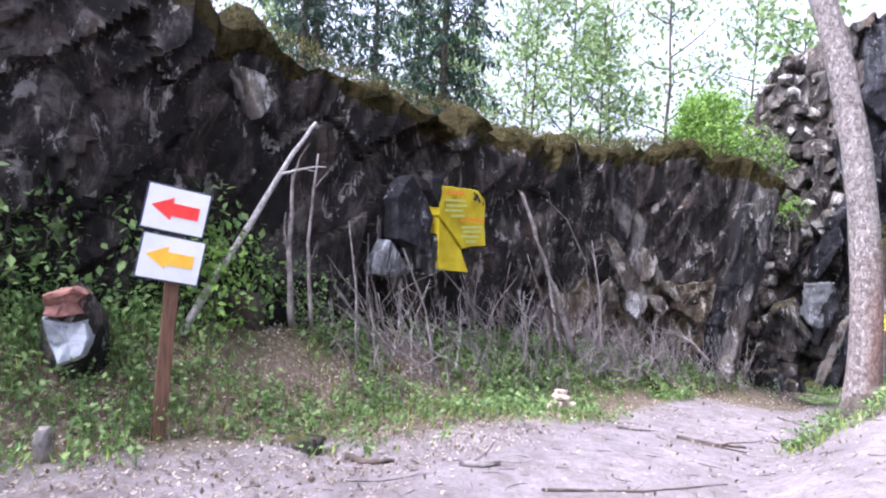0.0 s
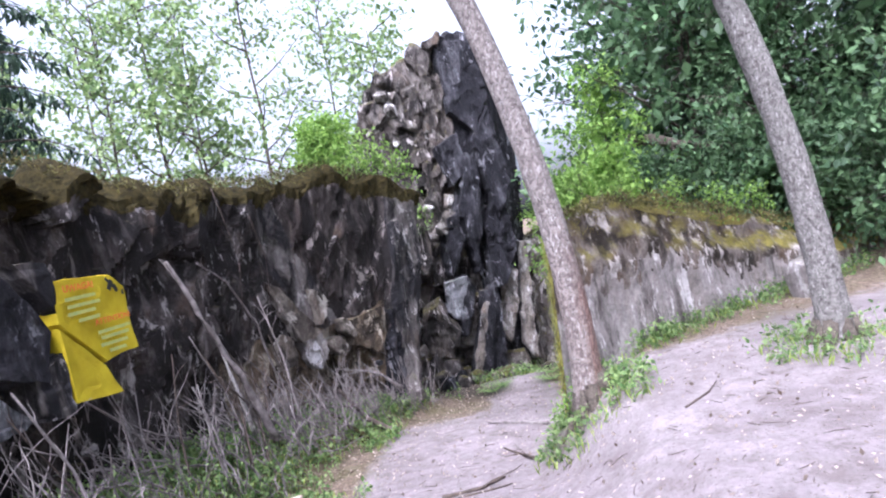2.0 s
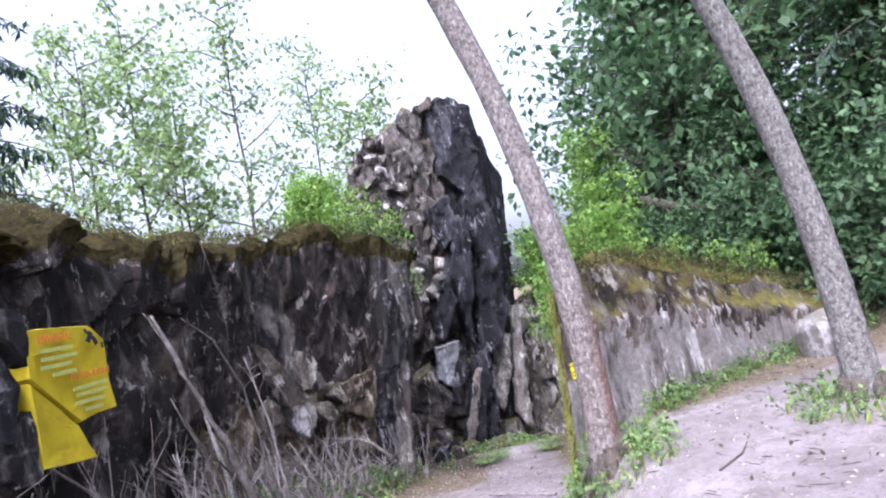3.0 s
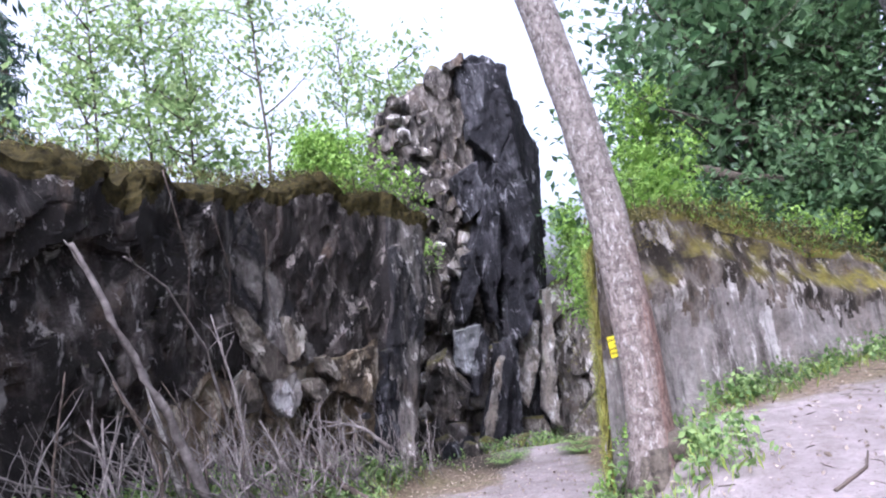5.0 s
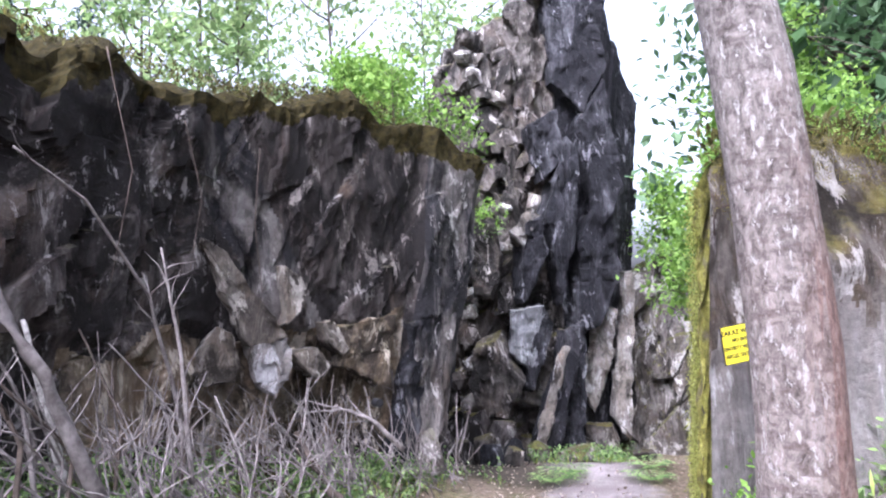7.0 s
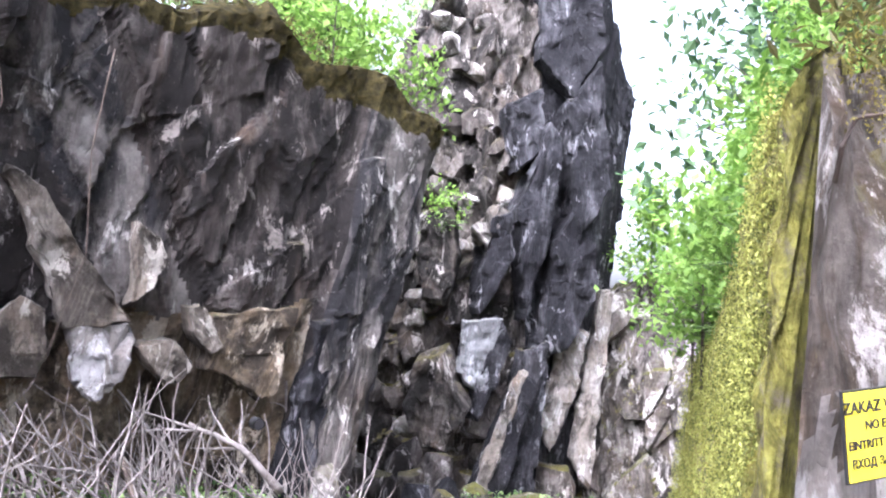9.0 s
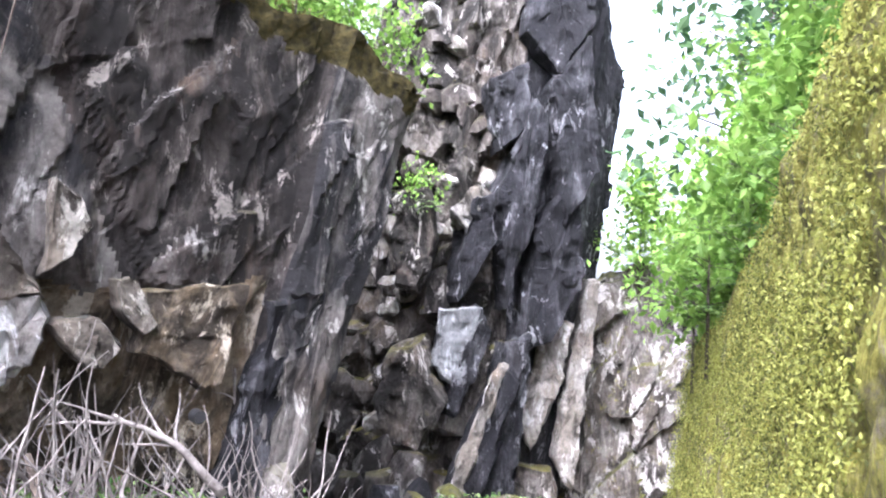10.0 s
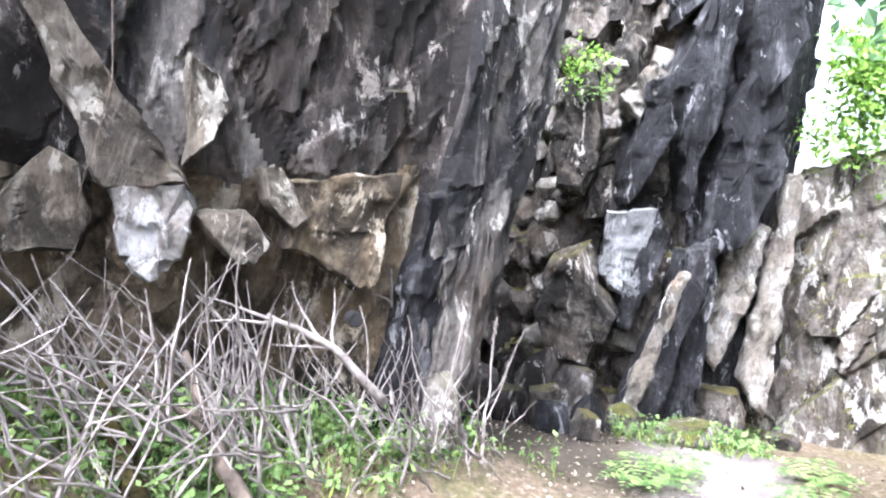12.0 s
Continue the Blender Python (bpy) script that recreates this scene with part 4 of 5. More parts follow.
planted(tuft, [(-2.1, 13.8, 0, 1.2, 3.15), (-1.72, 14.0, 60, 0.9, 3.0), (-2.5, 13.3, 100, 1.1, 3.3), (-1.6, 16.4, 150, 0.8, 2.1), (-0.1, 8.75, 200, 0.55), (0.2, 8.6, 70, 0.5), (0.9, 10.0, 30, 0.7, 1.9), (1.5, 10.2, 100, 0.6, 1.8), (2.3, 10.4, 160, 0.6, 1.6), (3.1, 10.8, 200, 0.7, 1.3), (3.8, 11.2, 40, 0.7, 1.2), (0.85, 12.3, 90, 0.9, 0.9), (0.95, 12.9, 140, 0.9, 0.75), (0.75, 11.4, 10, 0.6, 1.1), (0.6, 10.6, 300, 0.6, 1.3), (1.2, 11.0, 210, 0.8, 1.2), (-5.3, 3.9, 20, 1.0)], "shoots on and round the ruin")


# ---- two leaning trunks beside the path ----
def big_tree(base, slope, curve, height, girth, mats, seed, label):
    """A leaning trunk with flared roots; its upper bark paler than the scaly foot; its crown above the view."""
    rng, nrng = random.Random(seed), np.random.default_rng(seed)
    root = empty("tree", base)
    n = 46
    pts = [Vector((slope[0] * h + curve[0] * h * h, slope[1] * h + curve[1] * h * h, h)) for h in [height * i / n - 0.15 for i in range(n + 1)]]
    radii = [girth * (1 - 0.5 * i / n) * (1 + 0.55 * math.exp(-i * height / n * 4.5)) for i in range(n + 1)]
    sides = 28
    v, f = tube(pts, radii, sides)
    v = [p + (p - pts[i // sides]) * (0.1 * noise.noise(p * 5) + 0.07 * noise.noise(p * 17)) for i, p in enumerate(v)]
    mesh_object("trunk", v, f, mats[0], root, smooth=True)
    for k in range(8):
        turn = k * 0.8 + rng.uniform(-0.2, 0.2)
        d = Vector((math.cos(turn), math.sin(turn), 0))
        reach = rng.uniform(0.35, 0.75)
        line_pts = []
        for i in range(7):
            q = d * (girth * 0.7 + reach * i / 6)
            g = ground_height(base[0] + q.x, base[1] + q.y) - base[2]
            line_pts.append(Vector((q.x, q.y, max(g - 0.03 - 0.02 * i, g - 0.1) + 0.22 * math.exp(-i * 1.1))))
        mesh_object("root", *tube(line_pts, [0.085 * (1 - 0.8 * i / 6) for i in range(7)], 7, 0.2, rng), M_DARK_BARK, root, smooth=True)
    pieces, spots = [], []
    for k in range(22):
        at = along(pts, 0.62 + 0.38 * k / 22)
        turn = k * 2.4
        limb = branch_line(at, (math.cos(turn), math.sin(turn), 0.5), 2.6 * rng.uniform(0.6, 1.1), 0.2, rng)
        pieces.append(tube(limb, [0.05 * (1 - 0.8 * i / 6) for i in range(7)], 5))
        spots += limb[2:]
    mesh_object("limbs", *merge(pieces), mats[1], root)
    pick = [tuple(spots[rng.randrange(len(spots))]) for _ in range(2500)]
    mesh_object("crown", *leaf_cards(pick, 0.14, nrng, 0.5, 0.6, 0.35), M_LEAF_LIGHT, root)
    return tagged(root, label, "tree")


big_tree((0.06, 7.88, ground_height(0.06, 7.88)), (0.05, -0.01), (-0.039, 0.0), 12.0, 0.155, (M_BIRCH, M_BIRCH), 3, "leaning tree trunk with ringed pale bark and reddish foot")
big_tree((2.6, 7.62, ground_height(2.6, 7.62)), (0.0, -0.02), (-0.038, 0.0), 9.5, 0.16, (M_SCALY, M_SCALY), 6, "leaning tree trunk with rough scaly grey bark")


# ---- sign post ----
def sign_post():
    root = empty("sign_post", (-4.58, 2.9, ground_height(-4.58, 2.9)))
    turn = pose(0, 0, 0, 0, 3.0, 62) @ Matrix.Scale(1.03, 4)
    bm = bmesh.new()
    box(bm, (0.105, 0.105, 1.9), turn @ pose(0, 0, 0.7), 0.012)
    part("post", bm, M_POST, root, "brown stained square timber post")
    for z, mat, text in ((1.8, M_RED, "white board with a red arrow"), (1.42, M_ORANGE, "white board with an amber arrow")):
        m = turn @ pose(-0.02 if z > 1.6 else -0.03, -0.07, z, 0, 7, 0)
        bm = bmesh.new()
        box(bm, (0.47, 0.035, 0.36), m, 0.004)
        board = part("board", bm, M_EDGE, root, text)
        bm = bmesh.new()
        box(bm, (0.445, 0.004, 0.335), m @ pose(0, -0.0195, 0))
        part("panel", bm, M_WHITE, board)
        bm = bmesh.new()
        shape = [(-0.185, 0.01), (-0.03, 0.095), (-0.03, 0.05), (0.165, 0.05), (0.165, -0.05), (-0.03, -0.05), (-0.03, -0.085)]
        vs = [bm.verts.new(m @ Vector((x, -0.0255, z2))) for x, z2 in shape]
        face = bm.faces.new(vs)
        made = bmesh.ops.extrude_face_region(bm, geom=[face])
        bmesh.ops.translate(bm, verts=[g for g in made["geom"] if isinstance(g, bmesh.types.BMVert)], vec=m.to_3x3() @ Vector((0, 0.004, 0)))
        bmesh.ops.recalc_face_normals(bm, faces=bm.faces[:])
        part("arrow", bm, mat, board)
    return tagged(root, "brown wooden post with two white arrow boards", "sign post")


sign_post()


# ---- writing ----
def words(text, size, m, mat, parent, name="lettering", depth=0.0015):
    """Text in the built-in font as a mesh, centred on the pose m, reading along its x with z up."""
    curve = bpy.data.curves.new(name, "FONT")
    curve.body, curve.size, curve.extrude = text, size, depth
    curve.offset = size * 0.02
    curve.align_x, curve.align_y = "CENTER", "CENTER"
    ob = new(name, curve)
    bpy.context.view_layer.update()
    me = bpy.data.meshes.new_from_object(ob.evaluated_get(bpy.context.evaluated_depsgraph_get()))
    bpy.data.objects.remove(ob)
    me.materials.clear()
    me.materials.append(mat)
    made = new(name, me)
    made.parent = parent
    made.matrix_basis = m @ pose(0, 0, 0, 90)
    return made


def no_entry_sign():
    root = empty("warning_sign", (0.165, 8.745, 0.855))
    m = pose(0, 0, 0, 0, -5.5, 27)
    bm = bmesh.new()
    box(bm, (0.25, 0.006, 0.19), m, 0.001)
    part("panel", bm, M_BLACK, root, "black-edged enamel panel")
    bm = bmesh.new()
    box(bm, (0.24, 0.003, 0.18), m @ pose(0, -0.0045, 0))
    part("face", bm, M_SIGN_YELLOW, root)
    for text, size, z in (("ZAKAZ WSTĘPU", 0.0345, 0.058), ("NO ENTRY", 0.027, 0.02), ("EINTRITT VERBOTEN", 0.0255, -0.018), ("ВХОД ЗАПРЕЩЕН", 0.026, -0.056)):
        words(text, size, m @ pose(0, -0.0065, z), M_BLACK, root)
    return tagged(root, "yellow no-entry sign lettered in four languages on the block", "warning sign")


no_entry_sign()


def painted_notice():
    """A yellow warning painted on two broken faces of the wall, parted by a crack."""
    root = empty("painted_notice", (-4.3, 7.3, 1.7))
    at = lambda y, z: Vector((-4.513 + (y - 6.86) * 0.1675, 6.56 + (y - 6.86) * 0.67, 2.3 + (z - 2.38) * 0.82)) - Vector((-4.3, 7.3, 1.7))
    upper = plate("upper_face", [at(6.9, 2.38), at(7.9, 2.36), at(8.12, 2.2), at(8.15, 1.46), at(7.55, 1.4), at(6.92, 1.92)], 0.2, M_YELLOW, root, "chipped yellow-painted concrete face", OUT_A, 0.015, 51, 0.15)
    plate("lower_face", [at(6.9, 1.87), at(7.5, 1.37), at(7.71, 1.02), at(6.97, 1.07)], 0.2, M_YELLOW, root, "", OUT_A, 0.015, 52, 0.15)
    turn = 76
    for text, size, y, z in (("UWAGA!", 0.085, 7.25, 2.27), ("ATTENTION!", 0.075, 7.72, 1.86)):
        words(text, size, pose(*(at(y, z) + Vector((0.06, -0.012, 0))), 0, -2, turn), M_TEXT_RED, upper)
    rng = random.Random(4)
    for y0, y1, z in ((7.0, 7.5, 2.16), (7.02, 7.55, 2.08), (7.0, 7.45, 2.0), (7.15, 7.5, 1.92), (7.42, 8.0, 1.75), (7.45, 7.95, 1.68), (7.42, 7.9, 1.6), (7.55, 7.85, 1.52)):
        bm = bmesh.new()
        c = at((y0 + y1) / 2, z) + Vector((0.062, -0.012, 0))
        box(bm, (0.69 * (y1 - y0), 0.004, 0.03), pose(*c, 0, rng.uniform(-1, 1) - 2, turn))
        part("text_line", bm, M_TEXT_GREY, upper)
    for y, z, s in ((7.78, 2.24, 0.1), (7.86, 2.2, 0.08), (7.98, 2.14, 0.05), (8.02, 2.22, 0.05), (7.74, 2.3, 0.05)):
        bm = bmesh.new()
        c = at(y, z) + Vector((0.062, -0.012, 0))
        box(bm, (s * 0.5, 0.005, s), pose(*c, 0, rng.uniform(-60, 60), turn))
        part("flaked_patch", bm, M_BLACK, upper)
    return tagged(root, "yellow painted warning notice on cracked concrete wall", "painted notice")


painted_notice()
plate("whitewash", [(-4.85, 5.98, 1.42), (-4.83, 6.06, 1.58), (-4.76, 6.22, 1.36), (-4.7, 6.4, 1.22), (-4.74, 6.3, 1.12), (-4.86, 5.92, 1.14)], 0.3, M_FACET, bunker_wall, "bluish white painted patch", OUT_A, 0.03, 61, 0.6)
plate("slab", [(-4.58, 6.3, 2.48), (-4.5, 6.6, 2.46), (-4.5, 6.62, 2.0)], 0.3, M_PILASTER, bunker_wall, "", OUT_A, 0.02, 62, 0.5)
plate("slab", [(-4.6, 6.32, 1.5), (-4.52, 6.62, 1.7), (-4.52, 6.6, 1.15), (-4.58, 6.35, 1.15)], 0.3, M_PILASTER, bunker_wall, "", OUT_A, 0.02, 63, 0.6)
plate("slab", [(-4.64, 6.2, 2.4), (-4.53, 6.56, 1.88), (-4.56, 6.44, 1.45), (-4.67, 6.05, 1.6), (-4.7, 6.0, 2.1)], 0.28, M_DARK, bunker_wall, "", OUT_A, 0.02, 64, 0.6)
plate("slab", [(-5.25, 4.1, 3.3), (-5.2, 4.35, 3.25), (-5.16, 4.5, 3.05), (-5.2, 4.3, 2.8)], 0.35, M_PALE, bunker_wall, "", OUT_A, 0.03, 65, 0.4)

# drain pipe end in the wall, its dark bore a black cap, and the bent iron on the block
bm = bmesh.new()
for r, d in ((0.05, 0.1), (0.042, 0.102)):
    bmesh.ops.create_cone(bm, cap_ends=r < 0.05, segments=20, radius1=r, radius2=r, depth=d, matrix=pose(-2.66, 12.5, 0.04, 90, 0, 45))
part("pipe_end", bm, M_BLACK, bunker_wall, "capped pipe end, coloured black for its dark bore")
mesh_object("iron_loop", *tube([(0.09, 8.79, 1.40), (0.08, 8.74, 1.47), (0.10, 8.72, 1.53), (0.19, 8.74, 1.55), (0.31, 8.79, 1.53), (0.36, 8.84, 1.47), (0.35, 8.89, 1.42)], [0.006] * 7, 6), M_IRON, block, "bent rusty iron bar")


# ---- dead wood ----
def dead_branch(pts, radius, mat, seed, forks=3, label="bare dead branch leaning on the wall", name="dead_branch", group="dead branches along the wall", sides=7):
    rng = random.Random(seed)
    a = Vector(pts[0])
    root = empty(name, a)
    fine = []
    for p, q in zip(pts, pts[1:]):
        fine += [Vector(p).lerp(Vector(q), i / 5) - a + Vector([rng.uniform(-1, 1) for _ in range(3)]) * radius * 0.22 for i in range(5)]
    fine.append(Vector(pts[-1]) - a)
    n = len(fine)
    mesh_object("stem", *tube(fine, [radius * (1 - 0.65 * i / n) for i in range(n)], sides, 0.15, rng), mat, root, smooth=True)
    for _ in range(forks):
        k = rng.randrange(n // 4, n - 1)
        w = (fine[k + 1] - fine[k]).normalized() + Vector([rng.uniform(-0.9, 0.9) for _ in range(3)])
        twig = branch_line(fine[k], w, min(radius * rng.uniform(10, 22), 0.5), 0.25, rng, 5)
        mesh_object("twig", *tube(twig, [radius * 0.42 * (1 - 0.8 * i / 5) for i in range(6)], 5), mat, root, smooth=True)
    return tagged(root, label, "branch", group)


dead_branch([(-5.45, 3.32, 0.1), (-5.3, 3.95, 1.2), (-5.1, 4.7, 2.5), (-5.05, 4.95, 2.85)], 0.047, M_WHITE_BIRCH, 1, 1, "pale fallen birch log leaning on the wall", "birch_log", "", 10)
dead_branch([(-3.75, 9.35, -0.1), (-3.9, 9.0, 0.8), (-4.1, 8.6, 1.7), (-4.25, 8.35, 2.35)], 0.055, M_STICK, 2, 1, "brown dead trunk leaning on the wall", "fallen_trunk", "", 9)
dead_branch([(-4.0, 9.35, 0.0), (-4.05, 9.2, 0.6), (-4.12, 9.1, 1.15)], 0.036, M_WHITE_BIRCH, 3, 0, "short white birch log standing against the wall", "birch_log", "", 10)
dead_branch([(-3.9, 10.6, 0.2), (-3.95, 10.2, 1.3), (-4.05, 9.6, 2.0), (-4.2, 9.1, 2.3)], 0.02, M_STICK, 4, 4)
dead_branch([(-3.6, 10.2, -0.2), (-3.7, 10.25, 0.8), (-3.9, 10.3, 1.7)], 0.022, M_STICK, 5, 5)
dead_branch([(-5.0, 4.65, 0.6), (-5.02, 4.6, 1.4), (-5.05, 4.65, 2.3)], 0.04, M_STICK, 6, 3)
dead_branch([(-4.9, 4.85, 0.6), (-4.95, 4.8, 1.5), (-5.0, 4.95, 2.5)], 0.028, M_STICK, 7, 3)
dead_branch([(-2.85, 10.95, ground_height(-2.85, 10.95) + 0.05), (-3.2, 11.15, ground_height(-3.2, 11.15) + 0.12), (-3.6, 11.35, ground_height(-3.6, 11.35) + 0.25)], 0.075, M_MOSS, 8, 1, "mossy rotting log lying against the brushwood", "mossy_log", "", 9)
dead_branch([(-2.45, 11.3, ground_height(-2.45, 11.3) + 0.04), (-2.9, 11.5, ground_height(-2.9, 11.5) + 0.2), (-3.3, 11.65, ground_height(-3.3, 11.65) + 0.5)], 0.055, M_STICK_DARK, 9, 2, "mossy dark log leaning into the brushwood", "mossy_log", "", 9)
dead_branch([(-2.35, 12.35, -0.45), (-2.65, 12.2, -0.1), (-3.0, 12.0, 0.1)], 0.035, M_STICK, 10, 6)
for i, pts in enumerate([[(-3.45, 11.3, 2.75), (-3.5, 11.25, 2.0), (-3.42, 11.2, 1.3), (-3.55, 11.1, 0.6)], [(-3.9, 10.7, 2.9), (-3.8, 10.8, 2.2), (-3.85, 10.65, 1.5)], [(-4.1, 9.9, 3.3), (-3.95, 10.0, 2.3), (-4.0, 9.8, 1.4)]]):
    dead_branch(pts, 0.006, M_STICK_DARK, 40 + i, 2, "thin grey vine hanging down the wall", "hanging_vine", "vines on the wall", 5)
# log shape added in place of the dark slab ledge behind the block
dead_branch([(3.00, 14.41, 3.29), (4.31, 13.77, 2.78), (5.62, 13.12, 2.38)], 0.13, M_DARK_BARK, 60, 2, "dark log shape standing in for the ledge behind the block", "fallen_trunk", "", 10)
rng = random.Random(77)
for i in range(46):
    y = rng.uniform(5.2, 13.0)
    f = line(WALL_FOOT, y)
    x = f.x + rng.uniform(0.25, 1.0)
    z = ground_height(x, y) - 0.03
    h = rng.uniform(0.7, 1.7) * (1.0 if y < 11 else 0.75)
    dead_branch([(x, y, z), (x - rng.uniform(0.05, 0.25), y + rng.uniform(-0.35, 0.35), z + h * 0.5), (x - rng.uniform(0.2, 0.5), y + rng.uniform(-0.7, 0.7), z + h)], rng.uniform(0.009, 0.022), M_STICK if rng.random() < 0.75 else M_STICK_DARK, 500 + i, 3)
pieces = []
for i in range(820):
    y = rng.uniform(5.0, 9.6) if i < 320 else rng.uniform(9.4, 13.0)
    f = line(WALL_FOOT, y)
    x = f.x + rng.uniform(0.1, 1.1)
    z = ground_height(x, y) - 0.02
    way = Vector((rng.uniform(-0.6, 0.3), rng.uniform(-1.2, 0.7), rng.uniform(0.1, 1.2)))
    pts = branch_line((x, y, z + rng.uniform(0, 0.35)), way, rng.uniform(0.25, 1.15), 0.24, rng, 6)
    r = 0.004 + 0.012 * rng.random() ** 1.8
    pieces.append(tube(pts, [r * (1 - 0.7 * k / 6) for k in range(7)], 4))
brush = mesh_object("brushwood", *merge(pieces), M_STICK)
tagged(brush, "tangled grey dead twigs heaped along the wall foot", "brushwood", kind="stuff")

# loose wood and roots on the sand
for i, (a, b, r, mat) in enumerate([((-1.65, 7.45), (-1.0, 7.88), 0.028, M_STICK_DARK), ((-1.45, 7.4), (-0.95, 7.6), 0.014, M_STICK_DARK), ((-1.8, 4.24), (-0.75, 5.4), 0.013, M_STICK_DARK), ((-2.55, 4.3), (-2.3, 4.5), 0.03, M_STICK), ((-3.35, 3.8), (-3.0, 4.0), 0.035, M_STICK_DARK), ((-2.25, 7.2), (-2.0, 7.6), 0.018, M_STICK_DARK), ((-3.0, 3.3), (-2.6, 3.9), 0.01, M_STICK), ((0.6, 6.6), (1.1, 7.1), 0.012, M_STICK_DARK), ((-0.2, 9.9), (-1.0, 10.6), 0.03, M_STICK), ((-0.6, 8.3), (-0.9, 9.2), 0.025, M_STICK_DARK)]):
    mid = ((a[0] + b[0]) / 2 + 0.05, (a[1] + b[1]) / 2 - 0.04)
    dead_branch([(p[0], p[1], ground_height(*p) + r * 0.6) for p in (a, mid, b)], r, mat, 700 + i, 2, "weathered stick lying on the sand", "stick", "sticks on the sand")


# ---- small things on the ground ----
def brick_pile():
    root = empty("brick_pile", (-3.12, 7.5, ground_height(-3.12, 7.5)))
    rng = random.Random(8)
    for i, (x, y, z, w) in enumerate([(0.02, -0.05, 0.03, 0.52), (0.06, 0.05, 0.1, 0.32), (-0.1, -0.02, 0.1, 0.24), (0.0, 0.02, 0.17, 0.3), (0.05, -0.03, 0.24, 0.25), (-0.05, 0.03, 0.235, 0.2), (0.0, 0.0, 0.3, 0.2)]):
        ob = new("brick", stone_mesh("brick", (w, w * 0.62, 0.075), M_BRICK, 800 + i, 20, True))
        ob.parent = root
        ob.matrix_basis = pose(x, y, z, rng.uniform(-6, 6), rng.uniform(-8, 8), rng.uniform(0, 180))
    return tagged(root, "small pile of broken pale bricks on the sand", "brick pile")


brick_pile()


def painted_stone():
    at = (-5.32, 2.6, 0.46)
    root = empty("painted_stone", at)
    ob = new("stone_body", stone_mesh("stone_body", (0.58, 0.56, 0.95), M_TOWER, 811, 26))
    ob.parent = root
    ob.matrix_basis = pose(0, 0, 0.2, 6, 4, 30)
    plate("red_band", [(0.12, -0.32, 0.58), (0.3, -0.08, 0.6), (0.31, -0.06, 0.42), (0.14, -0.34, 0.42)], 0.2, M_MARK_RED, root, "flaking red paint band", (0.8, -0.6, 0.1), 0.12, 71, 0.7)
    plate("blue_white_band", [(0.14, -0.35, 0.41), (0.31, -0.07, 0.41), (0.3, -0.1, 0.1), (0.2, -0.25, 0.02)], 0.2, M_WHITEWASH, root, "bluish white paint band", (0.8, -0.6, 0.1), 0.12, 72, 0.7)
    return tagged(root, "boulder with flaking red and white trail paint", "painted stone")


painted_stone()
stake = stone_mesh("stake", (0.11, 0.11, 0.3), M_STICK, 821, 24, True)
ob = new("stake", stake)
ob.matrix_world = pose(-4.58, 2.03, ground_height(-4.58, 2.03) + 0.1, 3, -4, 25)
tagged(ob, "short grey cut stake standing in the ground", "stake")
boulder("mossy_mound", (-5.45, 4.3, ground_height(-5.45, 4.3) + 0.15), (0.7, 0.5, 0.55), M_DARK_BARK, 822, (0, 10, 40), "brown rotten stump in the weeds", "stump")
boulder("stone", (-3.75, 3.7, ground_height(-3.75, 3.7) + 0.04), (0.42, 0.3, 0.2), M_TOWER, 823, (0, 0, 20), "flat grey stone at the edge of the sand", "stone")
boulder("stone", (3.9, 10.1, ground_height(3.9, 10.1) + 0.2), (0.9, 0.7, 0.9), M_BLOCK, 824, (0, 0, 20), "mossy grey boulder beside the block", "stone")


# ---- herbs, grass, litter ----
def wild_spots(count, seed):
    """Spots on the weedy bank, at the block's foot and about the trunks."""
    rng = random.Random(seed)
    out = []
    while len(out) < count:
        kind = rng.random()
        if kind < 0.82:
            y = rng.uniform(-0.5, 13.4)
            d = rng.uniform(0.0, 2.6 - 0.9 * (1 - step(1, 5, y)) - 0.9 * step(6, 11, y) - 0.7 * step(11, 12.5, y)) * rng.random() ** 0.6
            x = line(WALL_FOOT, y).x + 0.1 + d
        elif kind < 0.89:
            x = rng.uniform(0.3, 5.5)
            y = 8.75 + 0.5 * x - rng.uniform(0, 0.6) * rng.random()
        else:
            t, r = rng.uniform(0, 6.28), rng.uniform(0.2, 0.75)
            c = ((0.05, 7.7), (2.5, 7.4), (-4.55, 2.82), (-0.3, 15.2))[rng.randrange(4)]
            x, y = c[0] + r * math.cos(t), c[1] + r * math.sin(t)
        if y < 5.5 and x > -5.3 and rng.random() < 0.45:
            continue
        if noise.noise((x * 0.9, y * 0.9, 33)) > -0.25 + 0.5 * rng.random() - 0.2:
            out.append((x, y, ground_height(x, y)))
    return out


rng, nrng = random.Random(91), np.random.default_rng(91)
spots, stems = [], []
for x, y, z in wild_spots(3000, 92):
    h = rng.uniform(0.05, 0.32) * (1.25 if x < -4.5 and y < 5 else 0.8)
    top = Vector((x + rng.uniform(-0.08, 0.08), y + rng.uniform(-0.08, 0.08), z + h))
    stems.append(tube([(x, y, z - 0.02), tuple(top)], [0.004, 0.002], 3))
    for k in range(9):
        w = rng.uniform(0.35, 1.0)
        spots.append((x + (top.x - x) * w, y + (top.y - y) * w, z + h * w))
herbs = mesh_object("weeds", *leaf_cards(spots, 0.062, nrng, 0.1, 0.62, 0.045), M_HERB)
tagged(herbs, "low green nettles and weeds along the bank", "weeds", kind="stuff")
tagged(mesh_object("weed_stems", *merge(stems), M_HERB), "thin green stems of the weeds", "weeds", kind="stuff")
blades = []
for x, y, z in wild_spots(6000, 95):
    blades.append((x, y, z - 0.01))
v, f = leaf_cards(blades, 0.13, nrng, -2.2, 0.12)
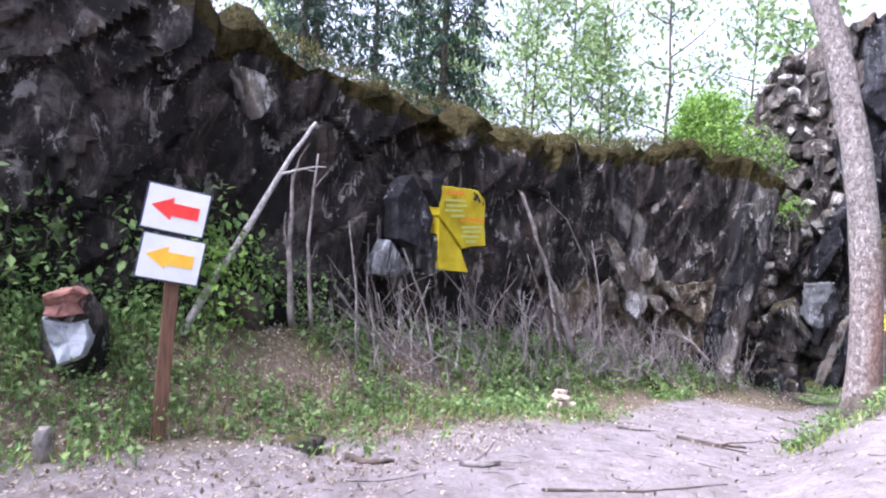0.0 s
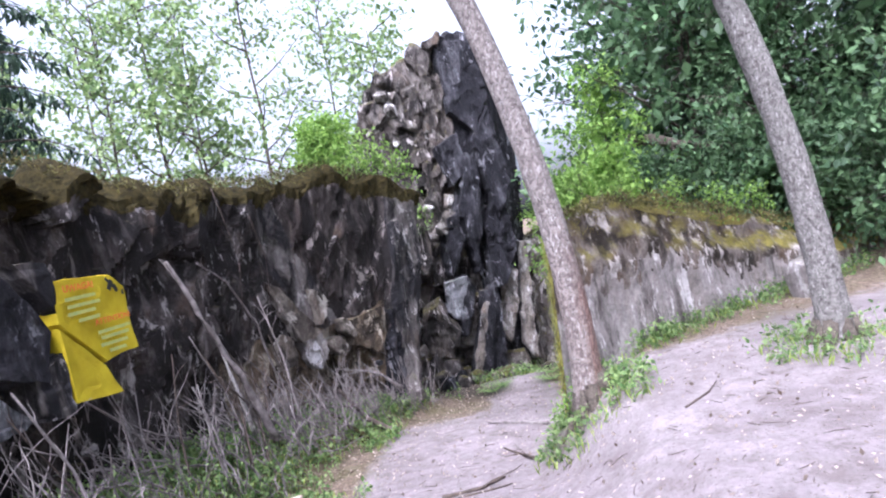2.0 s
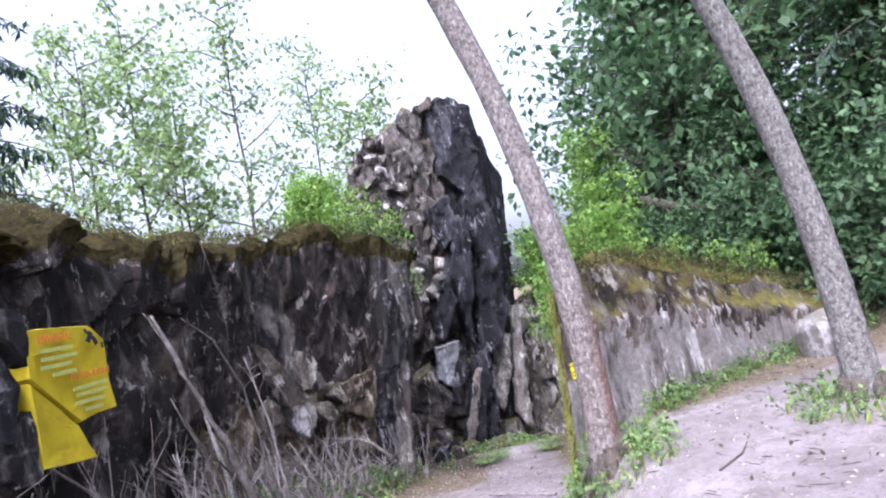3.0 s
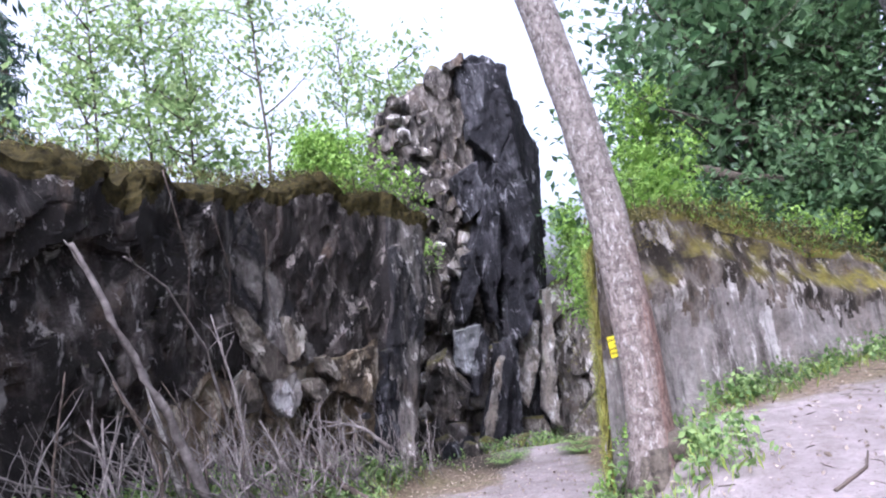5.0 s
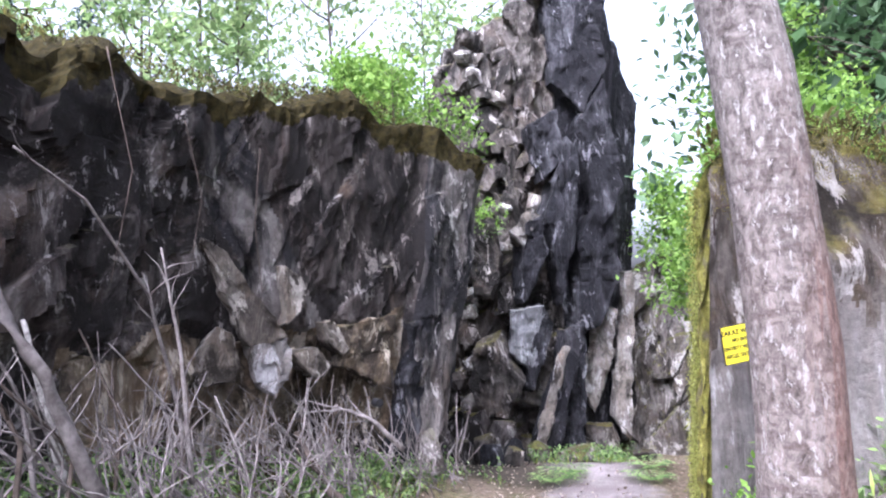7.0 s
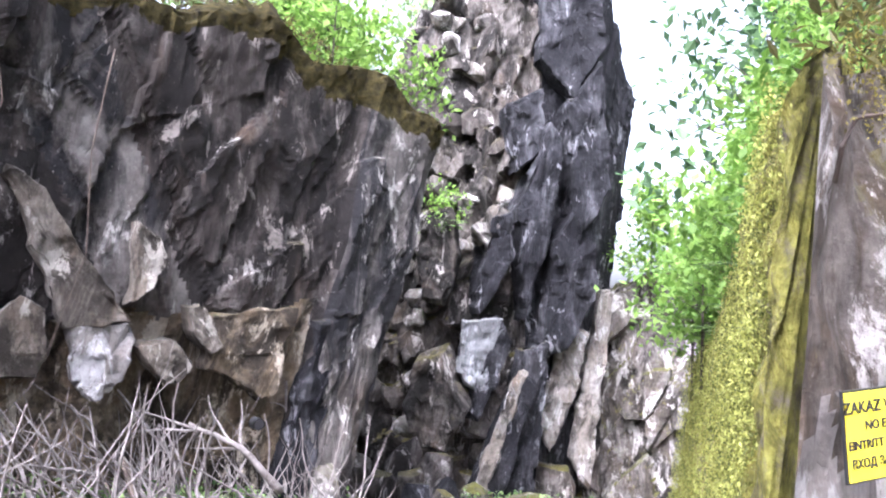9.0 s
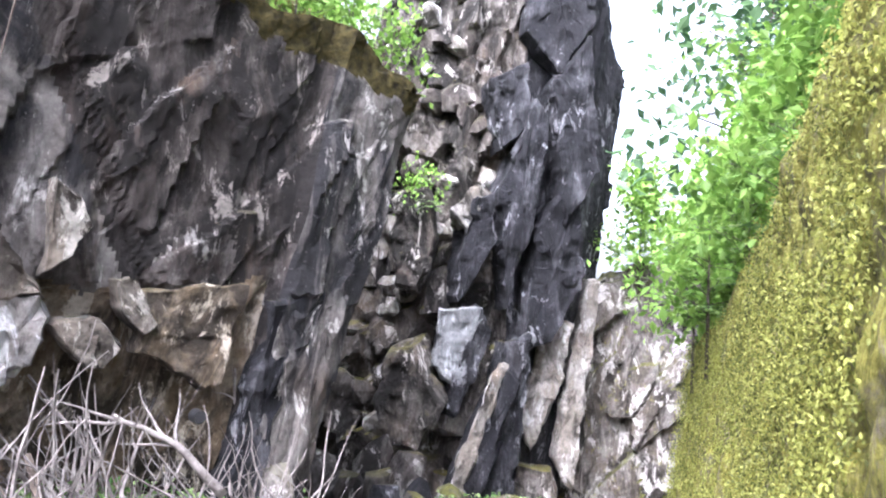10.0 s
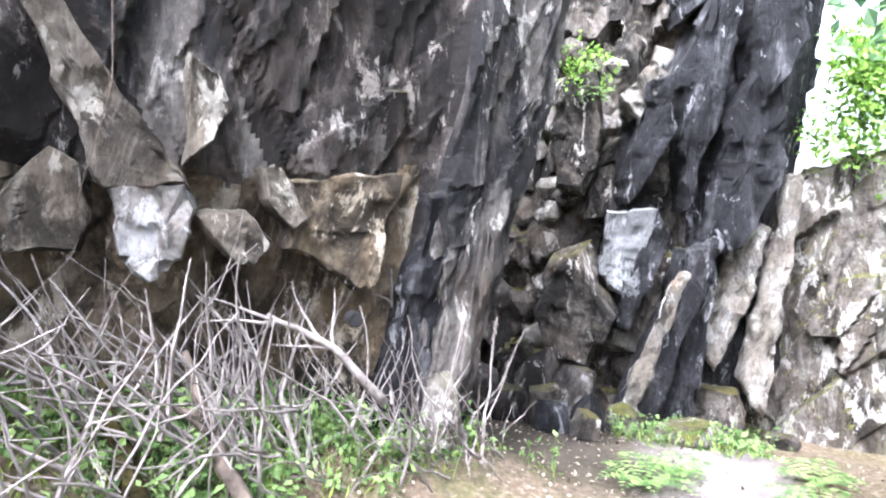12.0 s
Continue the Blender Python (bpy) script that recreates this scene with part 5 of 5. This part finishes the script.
tagged(mesh_object("grass", v, f, M_GRASS), "short yellow-green grass tufts on the bank", "grass", kind="stuff")
turf = []
for _ in range(9500):
    u = rng.random()
    if rng.random() < 0.4:
        p, q = along(BLOCK_TOP, u * 0.8), rng.random() ** 1.5
        turf.append((p.x + 0.7 * q + rng.uniform(-0.1, 0.1), p.y + 1.6 * q - 0.05, p.z + 0.14 - 0.2 * q + 0.12 * noise.noise((p.x * 2, q, 0))))
    else:
        p, q = along(LEFT_TOP, 0.15 + 0.84 * u), rng.random() ** 1.5
        turf.append((p.x - 0.9 * q, p.y + 0.4 * q, p.z + 0.12 + 0.12 * math.sin(q * 3) + 0.1 * noise.noise((p.x * 3, p.y * 3, q))))
v, f = leaf_cards(turf, 0.075, nrng, -0.7, 0.28, 0.04)
tagged(mesh_object("turf", v, f, M_TURF), "rough brown-green moss and grass on the concrete tops", "turf", kind="stuff")
cushions = []
while len(cushions) < 70000:
    u, v = rng.random(), rng.random()
    p = along(SIDE_FOOT, u).lerp(along(SIDE_TOP, u), v)
    if noise.noise((p.y * 3.1, p.z * 2.0, 51)) + 0.6 * noise.noise((p.y * 9, p.z * 5, 52)) + 0.35 * rng.random() > 0.0 and u < 0.9 + 0.1 * v:
        cushions.append((p.x - 0.02 - 0.07 * rng.random(), p.y, p.z))
v, f = leaf_cards(cushions, 0.015, nrng, 1.3, 0.5, 0.012)
tagged(mesh_object("moss_tufts", v, f, M_MOSS_TUFT), "yellow-green moss hanging on the block's side", "moss", kind="stuff")
cap = []
for _ in range(12000):
    u = rng.random() * 0.62
    p, w = along(BLOCK_TOP, u), rng.random() ** 2
    if noise.noise((p.x * 4, w * 3, 61)) + 0.5 * rng.random() < 0.1:
        continue
    drop = 0.3 * w
    cap.append((p.x + 0.03 * drop + 0.1 * (0.5 - rng.random()), p.y - 0.2 + 0.25 * rng.random() * (1 - w), p.z + 0.03 - drop))
v, f = leaf_cards(cap, 0.013, nrng, 0.8, 0.45, 0.02)
tagged(mesh_object("moss_cap", v, f, M_CAP), "olive moss fringe along the block's top edge", "moss", kind="stuff")
litter = []
for _ in range(24000):
    x, y = (rng.uniform(-6, 3.5), rng.uniform(0.5, 16)) if rng.random() < 0.75 else (rng.uniform(-5.8, -2.5), rng.uniform(0.8, 6.0))
    d = x - line(WALL_FOOT, y).x
    if d < 0.1 or (rng.random() < 0.5 and d > 2.9 - 0.9 * step(6, 11, y)):
        continue
    litter.append((x, y, ground_height(x, y) + 0.008))
v, f = leaf_cards(litter, 0.042, nrng, 0.0, 0.6)
v = [(p[0], p[1], max(p[2], ground_height(p[0], p[1]) + 0.004)) for p in v]
tagged(mesh_object("leaf_litter", v, f, M_LITTER), "dry brown leaves and chips scattered over the ground", "leaf litter", kind="stuff")
pieces = []
for _ in range(520):
    x, y = rng.uniform(-4.5, 3.5), rng.uniform(1.0, 10)
    pts = branch_line((x, y, 0), (rng.uniform(-1, 1), rng.uniform(-1, 1), 0), rng.uniform(0.04, 0.2), 0.45, rng, 3)
    pts = [Vector((p.x, p.y, ground_height(p.x, p.y) + 0.005)) for p in pts]
    pieces.append(tube(pts, [0.003, 0.004, 0.003, 0.0015], 4))
tagged(mesh_object("twigs", *merge(pieces), M_STICK_DARK), "small dark twigs strewn over the sand", "twigs", kind="stuff")


def fern(seed):
    rng = random.Random(seed)
    root = empty("fern")
    for k in range(9):
        turn, reach = k * 0.7 + rng.uniform(-0.2, 0.2), rng.uniform(0.3, 0.45)
        d = Vector((math.cos(turn), math.sin(turn), 0))
        s = Vector((-d.y, d.x, 0))
        verts, faces = [], []
        for i in range(10):
            w = (i + 1) / 10
            p = d * (reach * w) + Vector((0, 0, reach * (0.95 * w - 0.75 * w * w)))
            q = reach * 0.3 * math.sin(math.pi * min(w * 0.85 + 0.12, 1))
            for side_way in (1, -1):
                n = len(verts)
                tip = p + s * (q * side_way) + d * q * 0.3 - Vector((0, 0, q * 0.15))
                verts += [p, p.lerp(tip, 0.45) + d * 0.024, tip, p.lerp(tip, 0.45) - d * 0.014]
                faces.append((n, n + 1, n + 2, n + 3))
        mesh_object("frond", verts, faces, M_HERB, root)
    return tagged(root, "green fern growing on the passage floor", "fern")


planted(fern(3), [(-0.75, 13.6, 0, 1.0), (-0.5, 13.9, 60, 0.8), (0.55, 14.2, 100, 0.9), (0.45, 13.6, 200, 0.9), (0.4, 16.2, 30, 0.7), (-1.55, 16.35, 80, 0.8, 2.2), (-1.45, 16.3, 120, 0.6, 2.3), (-0.25, 15.6, 10, 0.8)], "ferns in the passage")
high_fern = fern(5)
tagged(high_fern, "large bright green fern on top of the block", "fern")
planted(high_fern, [(0.7, 10.3, 0, 0.9, 1.5), (0.8, 10.9, 60, 1.0, 1.32), (0.6, 9.8, 100, 0.7, 1.62), (0.95, 11.6, 200, 1.0, 1.1), (1.05, 10.4, 30, 1.0, 1.65), (1.0, 12.2, 130, 1.0, 0.95)], "ferns on the block")
